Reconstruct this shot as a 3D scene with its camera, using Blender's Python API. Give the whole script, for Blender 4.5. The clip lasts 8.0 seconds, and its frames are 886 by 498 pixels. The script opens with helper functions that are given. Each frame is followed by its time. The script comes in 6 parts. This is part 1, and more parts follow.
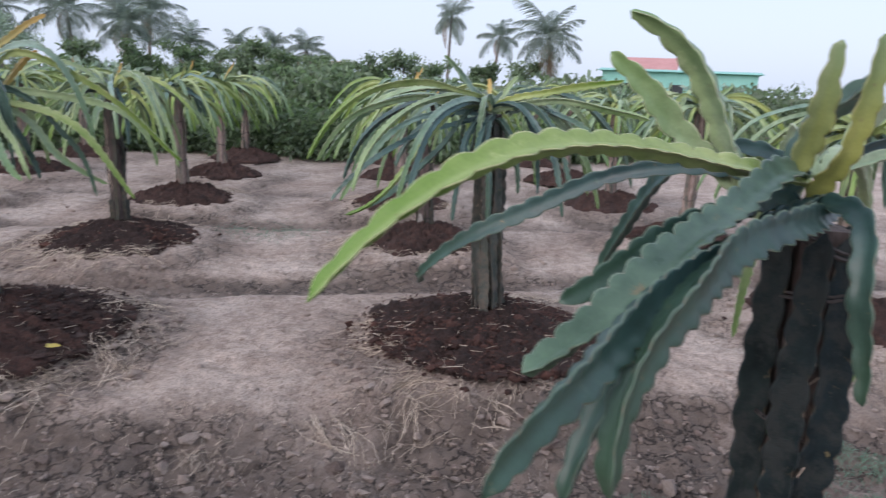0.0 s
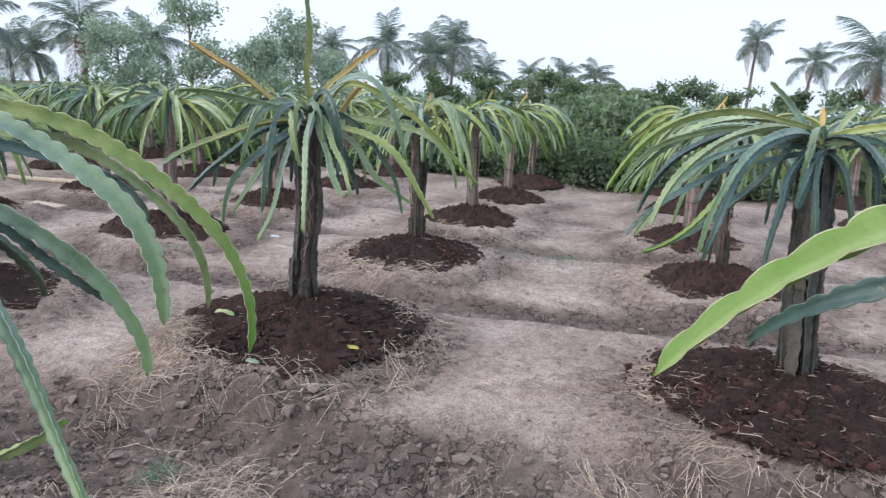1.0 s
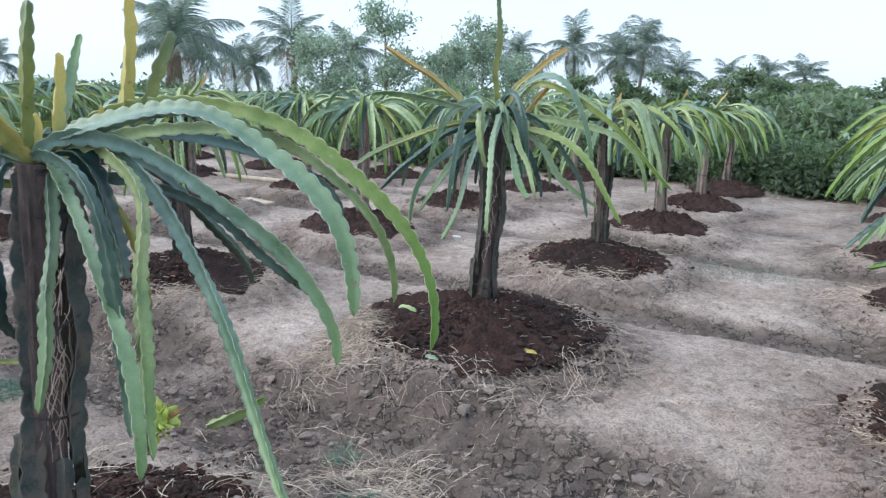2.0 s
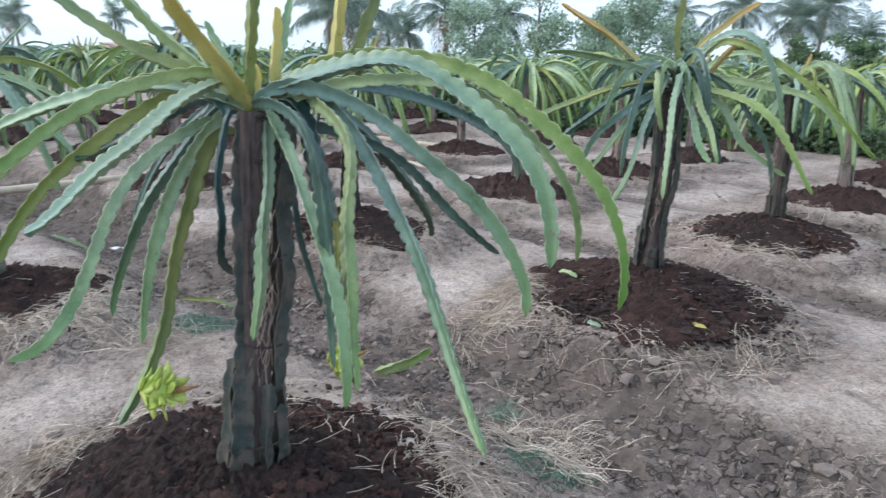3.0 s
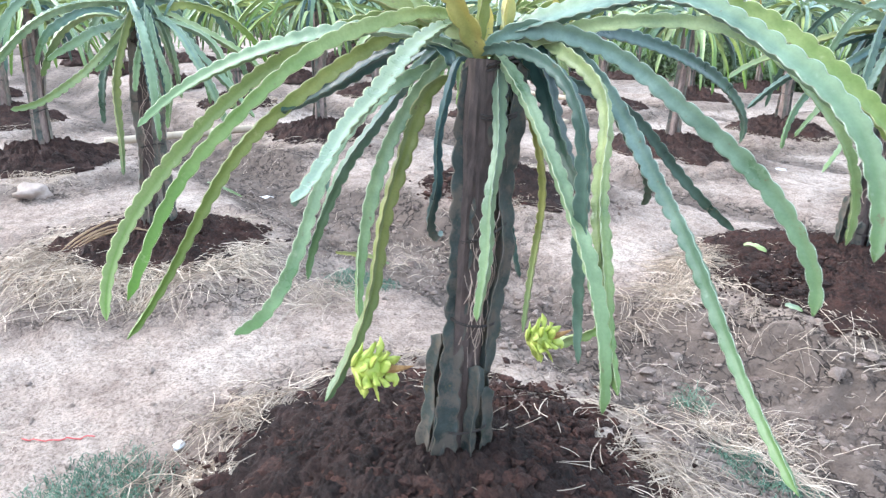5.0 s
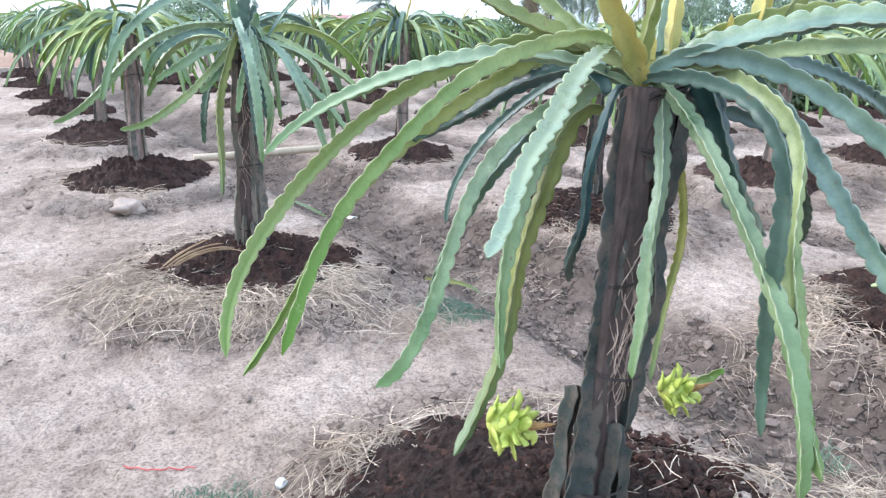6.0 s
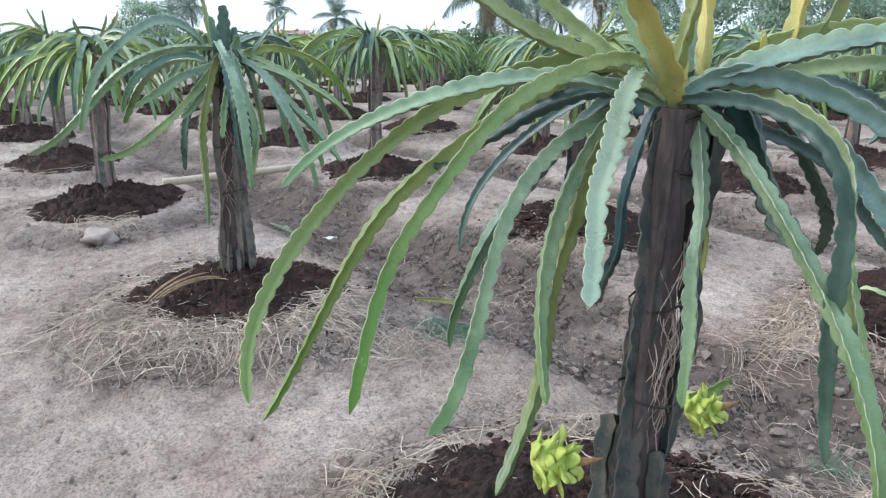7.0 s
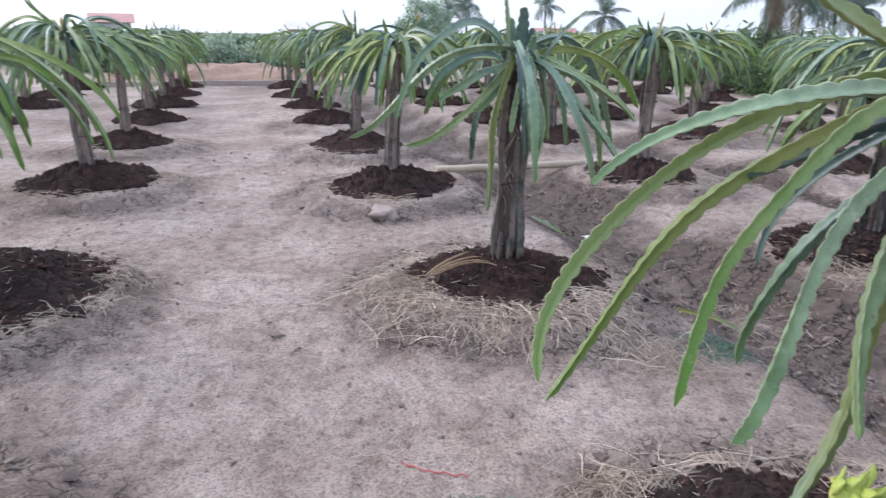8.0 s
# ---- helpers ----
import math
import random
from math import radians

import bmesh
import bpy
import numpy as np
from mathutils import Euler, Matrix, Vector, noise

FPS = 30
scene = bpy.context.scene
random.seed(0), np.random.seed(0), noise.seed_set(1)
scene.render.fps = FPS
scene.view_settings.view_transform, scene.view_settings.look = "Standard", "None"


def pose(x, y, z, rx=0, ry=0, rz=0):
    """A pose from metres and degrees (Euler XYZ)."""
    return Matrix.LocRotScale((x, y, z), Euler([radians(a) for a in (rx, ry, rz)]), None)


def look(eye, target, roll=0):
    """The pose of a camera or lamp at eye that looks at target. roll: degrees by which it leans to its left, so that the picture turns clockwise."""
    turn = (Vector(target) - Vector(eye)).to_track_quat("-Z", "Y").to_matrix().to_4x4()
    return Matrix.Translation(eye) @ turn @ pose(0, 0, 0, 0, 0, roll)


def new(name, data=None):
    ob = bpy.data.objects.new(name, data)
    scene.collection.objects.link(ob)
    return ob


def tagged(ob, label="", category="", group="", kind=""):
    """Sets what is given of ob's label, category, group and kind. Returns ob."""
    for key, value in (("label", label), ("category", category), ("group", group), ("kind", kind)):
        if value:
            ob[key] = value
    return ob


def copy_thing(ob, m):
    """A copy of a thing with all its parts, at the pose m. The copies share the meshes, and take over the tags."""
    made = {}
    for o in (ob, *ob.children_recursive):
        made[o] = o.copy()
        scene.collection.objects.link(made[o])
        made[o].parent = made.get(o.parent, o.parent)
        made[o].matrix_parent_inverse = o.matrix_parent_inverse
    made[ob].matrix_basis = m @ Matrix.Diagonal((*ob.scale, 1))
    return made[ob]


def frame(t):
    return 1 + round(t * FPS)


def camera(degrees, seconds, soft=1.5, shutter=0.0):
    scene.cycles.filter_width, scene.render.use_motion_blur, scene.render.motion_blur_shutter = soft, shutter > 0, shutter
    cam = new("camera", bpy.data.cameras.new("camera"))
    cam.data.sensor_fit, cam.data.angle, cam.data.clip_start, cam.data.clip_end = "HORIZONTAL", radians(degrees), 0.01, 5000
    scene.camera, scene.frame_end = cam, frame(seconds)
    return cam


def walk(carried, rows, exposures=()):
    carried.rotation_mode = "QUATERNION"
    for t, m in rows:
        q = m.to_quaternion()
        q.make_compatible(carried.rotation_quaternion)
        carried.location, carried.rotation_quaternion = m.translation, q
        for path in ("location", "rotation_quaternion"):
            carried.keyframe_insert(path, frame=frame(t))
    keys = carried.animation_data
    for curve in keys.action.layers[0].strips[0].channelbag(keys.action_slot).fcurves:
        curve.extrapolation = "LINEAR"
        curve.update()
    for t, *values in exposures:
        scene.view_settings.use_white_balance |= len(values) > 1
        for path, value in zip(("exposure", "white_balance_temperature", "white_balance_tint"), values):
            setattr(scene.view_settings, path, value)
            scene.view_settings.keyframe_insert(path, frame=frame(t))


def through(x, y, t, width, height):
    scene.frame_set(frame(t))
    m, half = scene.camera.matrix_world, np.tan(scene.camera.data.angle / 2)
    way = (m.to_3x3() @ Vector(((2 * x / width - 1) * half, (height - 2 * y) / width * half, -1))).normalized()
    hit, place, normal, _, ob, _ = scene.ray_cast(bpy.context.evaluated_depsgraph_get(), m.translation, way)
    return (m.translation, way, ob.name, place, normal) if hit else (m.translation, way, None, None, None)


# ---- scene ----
cam = camera(66.0, 8.0, 1.3, 0.18)
PATH = [
    (0, (-0.083, 1.246, 1.782), (-0.529, 3.137, 1.309), 2.5),
    (0.1, (-0.133, 1.224, 1.806), (-0.668, 3.085, 1.308), 2.2),
    (0.5, (-0.188, 1.256, 1.782), (-1.152, 2.951, 1.337), 1.4),
    (1, (-0.238, 1.343, 1.777), (-1.397, 2.916, 1.347), 2.6),
    (1.5, (-0.291, 1.388, 1.758), (-1.662, 2.775, 1.316), 2.2),
    (1.7, (-0.292, 1.387, 1.758), (-1.747, 2.687, 1.319), 1.9),
    (2.8, (-0.372, 1.277, 1.71), (-2.038, 2.263, 1.21), 1.6),
    (3, (-0.386, 1.242, 1.699), (-2.112, 2.099, 1.163), 1.5),
    (3.5, (-0.454, 1.198, 1.675), (-2.251, 1.832, 1.068), 1.0),
    (4, (-0.564, 1.129, 1.673), (-2.339, 1.773, 1.016), 0.9),
    (4.5, (-0.665, 1.062, 1.664), (-2.448, 1.668, 0.991), 1.6),
    (4.7, (-0.713, 1.04, 1.66), (-2.499, 1.627, 0.978), 1.5),
    (5.8, (-0.99, 0.877, 1.661), (-2.847, 1.291, 1.043), 1.3),
    (6, (-1.02, 0.836, 1.662), (-2.881, 1.216, 1.037), 1.2),
    (6.5, (-1.124, 0.754, 1.694), (-2.992, 1.119, 1.079), -1.2),
    (7, (-1.14, 0.682, 1.691), (-2.988, 1.166, 1.098), -0.1),
    (7.5, (-1.113, 0.584, 1.689), (-3.001, 0.766, 1.055), 0.2),
    (8, (-1.059, 0.501, 1.708), (-2.956, 0.299, 1.108), 0.5),
]
walk(cam, [(t, look(eye, target, roll)) for t, eye, target, roll in PATH], [(0.0, 0.30, 6450, 19), (0.5, 0.49, 6500, 18), (1.0, 0.59, 6420, 17), (1.5, 0.66, 6120, 11), (3.0, 0.73, 6080, 9), (3.5, 1.33, 6060, 9), (4.0, 1.62, 6080, 10), (4.5, 1.70, 6100, 10), (6.0, 1.34, 6150, 12), (6.5, 1.35, 6180, 11), (7.0, 0.82, 6180, 10), (7.5, 1.37, 6180, 12), (8.0, 0.65, 6250, 19)])

# ---- light ----
world = bpy.data.worlds.new("world")
scene.world = world
world.use_nodes = True
wn, wl = world.node_tree.nodes, world.node_tree.links
SUN_EL, SUN_AZ = 34.0, 210.0
sky = wn.new("ShaderNodeTexSky")
sky.sky_type = 'NISHITA'
sky.sun_disc = False
sky.sun_elevation, sky.sun_rotation = radians(SUN_EL), radians(SUN_AZ)
sky.air_density, sky.dust_density, sky.ozone_density = 1.0, 3.0, 1.0
veil = wn.new("ShaderNodeMixRGB")
veil.inputs[0].default_value = 0.72
veil.inputs[2].default_value = (6.9, 8.2, 9.7, 1)
wl.new(sky.outputs[0], veil.inputs[1])
wl.new(veil.outputs[0], wn["Background"].inputs[0])
wn["Background"].inputs[1].default_value = 0.108
sun_data = bpy.data.lights.new("sun", 'SUN')
sun_data.energy, sun_data.angle, sun_data.color = 1.5, radians(50), (1.0, 0.965, 0.92)
sun = new("sun", sun_data)
az = radians(SUN_AZ)
sun.matrix_world = look((0, 0, 0), (-math.sin(az) * math.cos(radians(SUN_EL)), -math.cos(az) * math.cos(radians(SUN_EL)), -math.sin(radians(SUN_EL))))

# ---- materials ----


def mat(name, rough=0.8, metal=0.0):
    m = bpy.data.materials.new(name)
    m.use_nodes = True
    b = m.node_tree.nodes["Principled BSDF"]
    b.inputs["Roughness"].default_value, b.inputs["Metallic"].default_value = rough, metal
    return m, m.node_tree.nodes, m.node_tree.links, b


def tex(nodes, kind, links=None, vec=None, **inputs):
    n = nodes.new(kind)
    for k, v in inputs.items():
        n.inputs[k].default_value = v
    if vec is not None:
        links.new(vec, n.inputs["Vector"])
    return n


def ramp(nodes, links, fac, stops):
    r = nodes.new("ShaderNodeValToRGB")
    e = r.color_ramp.elements
    while len(e) < len(stops):
        e.new(0.5)
    for k, (p, c) in zip(e, stops):
        k.position, k.color = p, (*c, 1)
    links.new(fac, r.inputs[0])
    return r.outputs[0]


def mix(nodes, links, fac, a, b, kind='MIX'):
    n = nodes.new("ShaderNodeMixRGB")
    n.blend_type = kind
    for i, v in ((0, fac), (1, a), (2, b)):
        if isinstance(v, (int, float)):
            n.inputs[i].default_value = v
        elif isinstance(v, tuple):
            n.inputs[i].default_value = (*v, 1)
        else:
            links.new(v, n.inputs[i])
    return n.outputs[0]


def bump(nodes, links, height, b, strength=0.4, distance=0.01, chain=None):
    n = nodes.new("ShaderNodeBump")
    n.inputs["Strength"].default_value, n.inputs["Distance"].default_value = strength, distance
    links.new(height, n.inputs["Height"])
    if chain:
        links.new(chain.outputs[0], n.inputs["Normal"])
    links.new(n.outputs[0], b.inputs["Normal"])
    return n


def attr(nodes, name):
    n = nodes.new("ShaderNodeAttribute")
    n.attribute_name = name
    return n.outputs["Fac"]


def place(nodes):
    return nodes.new("ShaderNodeNewGeometry").outputs["Position"]


def soil_material():
    m, n, l, b = mat("dry_soil", 0.95)
    p = place(n)
    big = tex(n, "ShaderNodeTexNoise", l, p, Scale=0.9, Detail=6, Roughness=0.6)
    mid = tex(n, "ShaderNodeTexNoise", l, p, Scale=7, Detail=8, Roughness=0.65)
    fine = tex(n, "ShaderNodeTexNoise", l, p, Scale=70, Detail=6, Roughness=0.7)
    c1 = ramp(n, l, big.outputs[0], [(0.34, (0.43, 0.332, 0.282)), (0.5, (0.548, 0.445, 0.386)), (0.64, (0.67, 0.565, 0.50))])
    c2 = ramp(n, l, mid.outputs[0], [(0.36, (0.62, 0.58, 0.56)), (0.52, (0.98, 0.975, 0.97)), (0.66, (1.12, 1.10, 1.09))])
    c = mix(n, l, 0.8, c1, c2, 'MULTIPLY')
    c3 = ramp(n, l, fine.outputs[0], [(0.38, (0.45, 0.41, 0.39)), (0.5, (1, 1, 1)), (0.62, (1.2, 1.19, 1.18))])
    c = mix(n, l, 0.8, c, c3, 'MULTIPLY')
    pit = tex(n, "ShaderNodeTexNoise", l, p, Scale=24, Detail=5, Roughness=0.75)
    c = mix(n, l, 0.8, c, ramp(n, l, pit.outputs[0], [(0.34, (0.45, 0.40, 0.38)), (0.44, (0.93, 0.92, 0.91)), (0.58, (1.0, 1.0, 1.0)), (0.66, (1.25, 1.24, 1.22))]), 'MULTIPLY')
    # damp, trodden earth in the ditches and round the beds
    c = mix(n, l, attr(n, "damp"), c, mix(n, l, mid.outputs[0], (0.082, 0.062, 0.052), (0.205, 0.158, 0.134)))
    # grass cover far off
    g = tex(n, "ShaderNodeTexNoise", l, p, Scale=0.35, Detail=7)
    gc = ramp(n, l, g.outputs[0], [(0.35, (0.06, 0.09, 0.03)), (0.6, (0.13, 0.14, 0.06)), (0.75, (0.25, 0.2, 0.13))])
    c = mix(n, l, attr(n, "green"), c, gc)
    # crumbled clods where the soil was dug
    cl = tex(n, "ShaderNodeTexVoronoi", l, mix(n, l, 0.10, p, fine.outputs[1], 'ADD'), Scale=17.0, Randomness=1.0)
    cl2 = tex(n, "ShaderNodeTexVoronoi", l, mix(n, l, 0.16, p, mid.outputs[1], 'ADD'), Scale=6.5, Randomness=1.0)
    tone = mix(n, l, 0.5, ramp(n, l, cl.outputs[1], [(0.0, (0.62, 0.60, 0.58)), (1.0, (1.3, 1.28, 1.26))]), ramp(n, l, cl2.outputs[1], [(0.0, (0.6, 0.58, 0.56)), (1.0, (1.3, 1.28, 1.26))]))
    c = mix(n, l, attr(n, "cracks"), c, mix(n, l, 0.55, c, tone, 'MULTIPLY'))
    # broken shrinkage cracks, only in places
    wob = tex(n, "ShaderNodeTexNoise", l, p, Scale=6, Detail=3, Roughness=0.6)
    warp = mix(n, l, 0.34, p, wob.outputs[1], 'ADD')
    v = tex(n, "ShaderNodeTexVoronoi", l, warp, Scale=8.0, Randomness=1.0)
    v.feature = 'DISTANCE_TO_EDGE'
    crack = ramp(n, l, v.outputs[0], [(0.0, (0.95, 0.95, 0.95)), (0.03, (0.7, 0.7, 0.7)), (0.06, (0, 0, 0))])
    gaps = tex(n, "ShaderNodeTexNoise", l, p, Scale=4.5, Detail=4)
    cf = mix(n, l, 1.0, crack, ramp(n, l, gaps.outputs[0], [(0.38, (0, 0, 0)), (0.52, (1, 1, 1))]), 'MULTIPLY')
    cf = mix(n, l, 1.0, cf, attr(n, "cracks"), 'MULTIPLY')
    c = mix(n, l, cf, c, (0.022, 0.016, 0.014))
    l.new(c, b.inputs["Base Color"])
    h = mix(n, l, 0.4, mix(n, l, 0.5, mid.outputs[0], pit.outputs[0]), fine.outputs[0])
    dome = mix(n, l, 0.55, ramp(n, l, cl.outputs[0], [(0.0, (1, 1, 1)), (0.7, (0, 0, 0))]), ramp(n, l, cl2.outputs[0], [(0.0, (1, 1, 1)), (0.7, (0, 0, 0))]))
    h = mix(n, l, attr(n, "cracks"), h, mix(n, l, 0.35, h, dome))
    h = mix(n, l, cf, h, (0.0, 0.0, 0.0))
    bump(n, l, h, b, 1.0, 0.05)
    return m


def earth_material(name, dark, light, scale=40, rough=0.95, vary=0.8):
    m, n, l, b = mat(name, rough)
    p = place(n)
    a = tex(n, "ShaderNodeTexNoise", l, p, Scale=scale, Detail=7, Roughness=0.7)
    k = tex(n, "ShaderNodeTexNoise", l, p, Scale=scale * 0.12, Detail=4)
    f = mix(n, l, 0.4, a.outputs[0], k.outputs[0])
    c = ramp(n, l, f, [(0.35, dark), (0.65, light)])
    isle = n.new("ShaderNodeNewGeometry").outputs["Random Per Island"]
    c = mix(n, l, vary, c, ramp(n, l, isle, [(0.0, (0.5, 0.48, 0.48)), (0.6, (1.0, 1.0, 1.0)), (1.0, (1.4, 1.3, 1.25))]), 'MULTIPLY')
    l.new(c, b.inputs["Base Color"])
    bump(n, l, a.outputs[0], b, 1.0, 0.035)
    return m


def cladode_material(name, low, high, edge, rough=0.36, young=0.65, spread=((0.74, 0.84, 1.0), (1.22, 1.1, 0.82)), end_colour=(0.120, 0.215, 0.045), start=0.40):
    """Waxy ribbed succulent skin: mottled, greener at the growing end, with a pale corky margin and grey areoles."""
    m, n, l, b = mat(name, rough)
    p = place(n)
    info = n.new("ShaderNodeObjectInfo").outputs["Random"]
    a = tex(n, "ShaderNodeTexNoise", l, p, Scale=7, Detail=6, Roughness=0.65)
    f = tex(n, "ShaderNodeTexNoise", l, p, Scale=150, Detail=4)
    base = ramp(n, l, a.outputs[0], [(0.34, low), (0.66, high)])
    warm = mix(n, l, info, *spread)
    base = mix(n, l, 0.8, base, warm, 'MULTIPLY')
    if young:
        end = n.new("ShaderNodeMapRange")
        l.new(attr(n, "along"), end.inputs[0])
        end.inputs[1].default_value, end.inputs[2].default_value, end.inputs[4].default_value = start, 1.0, young
        base = mix(n, l, end.outputs[0], base, end_colour)
    # faces that have long lain in the sun are bleached to a yellower green
    if young > 0.3:
        base = mix(n, l, attr(n, "bleach"), base, mix(n, l, 0.68, edge, end_colour))
    grain = ramp(n, l, f.outputs[0], [(0.38, (0.72, 0.72, 0.72)), (0.6, (1.12, 1.12, 1.12))])
    base = mix(n, l, 0.22, base, grain, 'MULTIPLY')
    # sun-bleached and scarred patches
    blotch = tex(n, "ShaderNodeTexNoise", l, p, Scale=22, Detail=5, Roughness=0.7)
    base = mix(n, l, ramp(n, l, blotch.outputs[0], [(0.62, (0, 0, 0)), (0.80, (0.4, 0.4, 0.4))]), base, edge)
    base = mix(n, l, ramp(n, l, blotch.outputs[0], [(0.30, (0.8, 0.8, 0.8)), (0.36, (0, 0, 0))]), base, (0.16, 0.13, 0.07))
    margin = ramp(n, l, attr(n, "rim"), [(0.70, (0, 0, 0)), (0.95, (0.9, 0.9, 0.9))])
    base = mix(n, l, margin, base, edge)
    base = mix(n, l, attr(n, "areole"), base, (0.20, 0.15, 0.10))
    l.new(base, b.inputs["Base Color"])
    l.new(ramp(n, l, a.outputs[0], [(0.3, (rough - 0.14,) * 3), (0.7, (rough + 0.16,) * 3)]), b.inputs["Roughness"])
    if not young:
        # brown cork creeps over the old skin
        cork = tex(n, "ShaderNodeTexNoise", l, p, Scale=11, Detail=7, Roughness=0.75)
        base = mix(n, l, ramp(n, l, cork.outputs[0], [(0.46, (0, 0, 0)), (0.57, (0.8, 0.8, 0.8))]), base, mix(n, l, 0.55, edge, (high[0] * 0.9, high[1] * 0.52, high[2] * 0.42)))
        l.new(base, b.inputs["Base Color"])
        # corky old stems hardly shine
        b.inputs["Specular IOR Level"].default_value = 0.15
    elif end_colour[2] < 0.04:
        # young growth is less waxy
        b.inputs["Specular IOR Level"].default_value = 0.28
    b.inputs["Subsurface Weight"].default_value = 0.05
    b.inputs["Subsurface Radius"].default_value = (0.01, 0.015, 0.005)
    bump(n, l, mix(n, l, 0.25, blotch.outputs[0], f.outputs[0]), b, 0.12 if young else 0.7, 0.006)
    return m


def leaf_material(name, a, c, through, scale=2, rough=0.55, vary=0.35):
    """Thin leaf: part of the light passes through it."""
    m, n, l, b = mat(name, rough)
    t = tex(n, "ShaderNodeTexNoise", l, place(n), Scale=scale, Detail=5, Roughness=0.6)
    isl = n.new("ShaderNodeNewGeometry").outputs["Random Per Island"]
    col = mix(n, l, 1.0, ramp(n, l, t.outputs[0], [(0.35, a), (0.65, c)]), ramp(n, l, isl, [(0.0, (1 - vary,) * 3), (1.0, (1 + vary,) * 3)]), 'MULTIPLY')
    l.new(col, b.inputs["Base Color"])
    tr = n.new("ShaderNodeBsdfTranslucent")
    l.new(mix(n, l, 1.0, col, through, 'MULTIPLY'), tr.inputs[0])
    ms = n.new("ShaderNodeMixShader")
    ms.inputs[0].default_value = 0.42
    l.new(b.outputs[0], ms.inputs[1])
    l.new(tr.outputs[0], ms.inputs[2])
    l.new(ms.outputs[0], n["Material Output"].inputs[0])
    return m


def plain_material(name, a, c, scale=30, rough=0.8, metal=0.0, stretch=(1, 1, 1), strength=0.3, vary=0.0):
    m, n, l, b = mat(name, rough, metal)
    co = n.new("ShaderNodeTexCoord").outputs["Object"]
    mp = n.new("ShaderNodeMapping")
    mp.inputs["Scale"].default_value = stretch
    l.new(co, mp.inputs[0])
    t = tex(n, "ShaderNodeTexNoise", l, mp.outputs[0], Scale=scale, Detail=6, Roughness=0.65)
    k = tex(n, "ShaderNodeTexNoise", l, mp.outputs[0], Scale=scale * 0.15, Detail=3)
    c0 = ramp(n, l, mix(n, l, 0.4, t.outputs[0], k.outputs[0]), [(0.35, a), (0.65, c)])
    if vary:
        isl = n.new("ShaderNodeNewGeometry").outputs["Random Per Island"]
        v = ramp(n, l, isl, [(0.0, (1 - vary,) * 3), (1.0, (1 + vary,) * 3)])
        c0 = mix(n, l, 1.0, c0, v, 'MULTIPLY')
    l.new(c0, b.inputs["Base Color"])
    bump(n, l, t.outputs[0], b, strength, 0.01)
    return m


SOIL = soil_material()
MULCH = earth_material("dark_compost", (0.010, 0.0065, 0.0055), (0.096, 0.050, 0.041), 70)
MULCH_RED = earth_material("reddish_compost", (0.012, 0.007, 0.0055), (0.138, 0.060, 0.045), 70)
CLOD = earth_material("dry_clods", (0.32, 0.25, 0.215), (0.50, 0.405, 0.355), 60, vary=0.25)
CLOD_DAMP = earth_material("damp_clods", (0.13, 0.095, 0.082), (0.30, 0.225, 0.195), 34, vary=0.2)
STRAW = plain_material("dry_straw", (0.39, 0.305, 0.235), (0.71, 0.60, 0.49), 20, 0.8, vary=0.4)
DRY_LEAF = plain_material("dry_tan_leaf", (0.30, 0.19, 0.11), (0.55, 0.39, 0.25), 16, 0.8)
WEED = plain_material("green_weeds", (0.09, 0.17, 0.12), (0.19, 0.31, 0.22), 20, 0.7, vary=0.3)
TEAL = cladode_material("bluish_green_skin", (0.082, 0.150, 0.128), (0.255, 0.365, 0.300), (0.52, 0.59, 0.49), 0.36, 0.85)
GREEN = cladode_material("green_skin", (0.142, 0.215, 0.122), (0.40, 0.495, 0.295), (0.62, 0.65, 0.45), 0.38, 0.72, ((0.74, 0.84, 1.0), (1.22, 1.1, 0.82)), (0.115, 0.225, 0.045), 0.38)
LIME = cladode_material("light_yellowish_green_skin", (0.205, 0.275, 0.095), (0.42, 0.475, 0.205), (0.70, 0.68, 0.42), 0.40, 0.95, ((0.82, 0.9, 1.0), (1.15, 1.06, 0.85)), (0.085, 0.195, 0.016), 0.30)
OLIVE = cladode_material("olive_yellow_skin", (0.17, 0.205, 0.055), (0.31, 0.335, 0.11), (0.42, 0.37, 0.18), 0.4, 0.8, ((0.8, 0.88, 1.0), (1.15, 1.05, 0.85)), (0.10, 0.19, 0.10), 0.55)
# skin of a single limb; its bluish paleness paints in sky glare
GLARED = cladode_material("sky_glare_bluish_skin", (0.14, 0.205, 0.135), (0.285, 0.345, 0.205), (0.52, 0.54, 0.30), 0.30, 0.5, ((0.95, 0.98, 1.0), (1.05, 1.02, 0.95)), (0.15, 0.25, 0.20), 0.5)
DARK = cladode_material("dark_green_skin", (0.026, 0.060, 0.060), (0.082, 0.150, 0.140), (0.21, 0.27, 0.2), 0.38, 0.15)
YOUNG = cladode_material("young_yellow_skin", (0.26, 0.29, 0.09), (0.46, 0.44, 0.16), (0.50, 0.40, 0.14), 0.5, 0.85, ((0.9, 0.95, 1.0), (1.1, 1.05, 0.9)), (0.58, 0.44, 0.09), 0.1)
OCHRE = cladode_material("sunburnt_ochre_skin", (0.22, 0.25, 0.10), (0.38, 0.38, 0.16), (0.48, 0.36, 0.14), 0.5, 0.95, ((0.9, 0.95, 1.0), (1.1, 1.05, 0.9)), (0.52, 0.31, 0.08), 0.2)
OLD = cladode_material("old_stem_skin", (0.026, 0.033, 0.031), (0.072, 0.080, 0.072), (0.15, 0.14, 0.115), 0.75, 0.0, ((0.7, 0.75, 0.78), (1.45, 1.25, 1.15)))
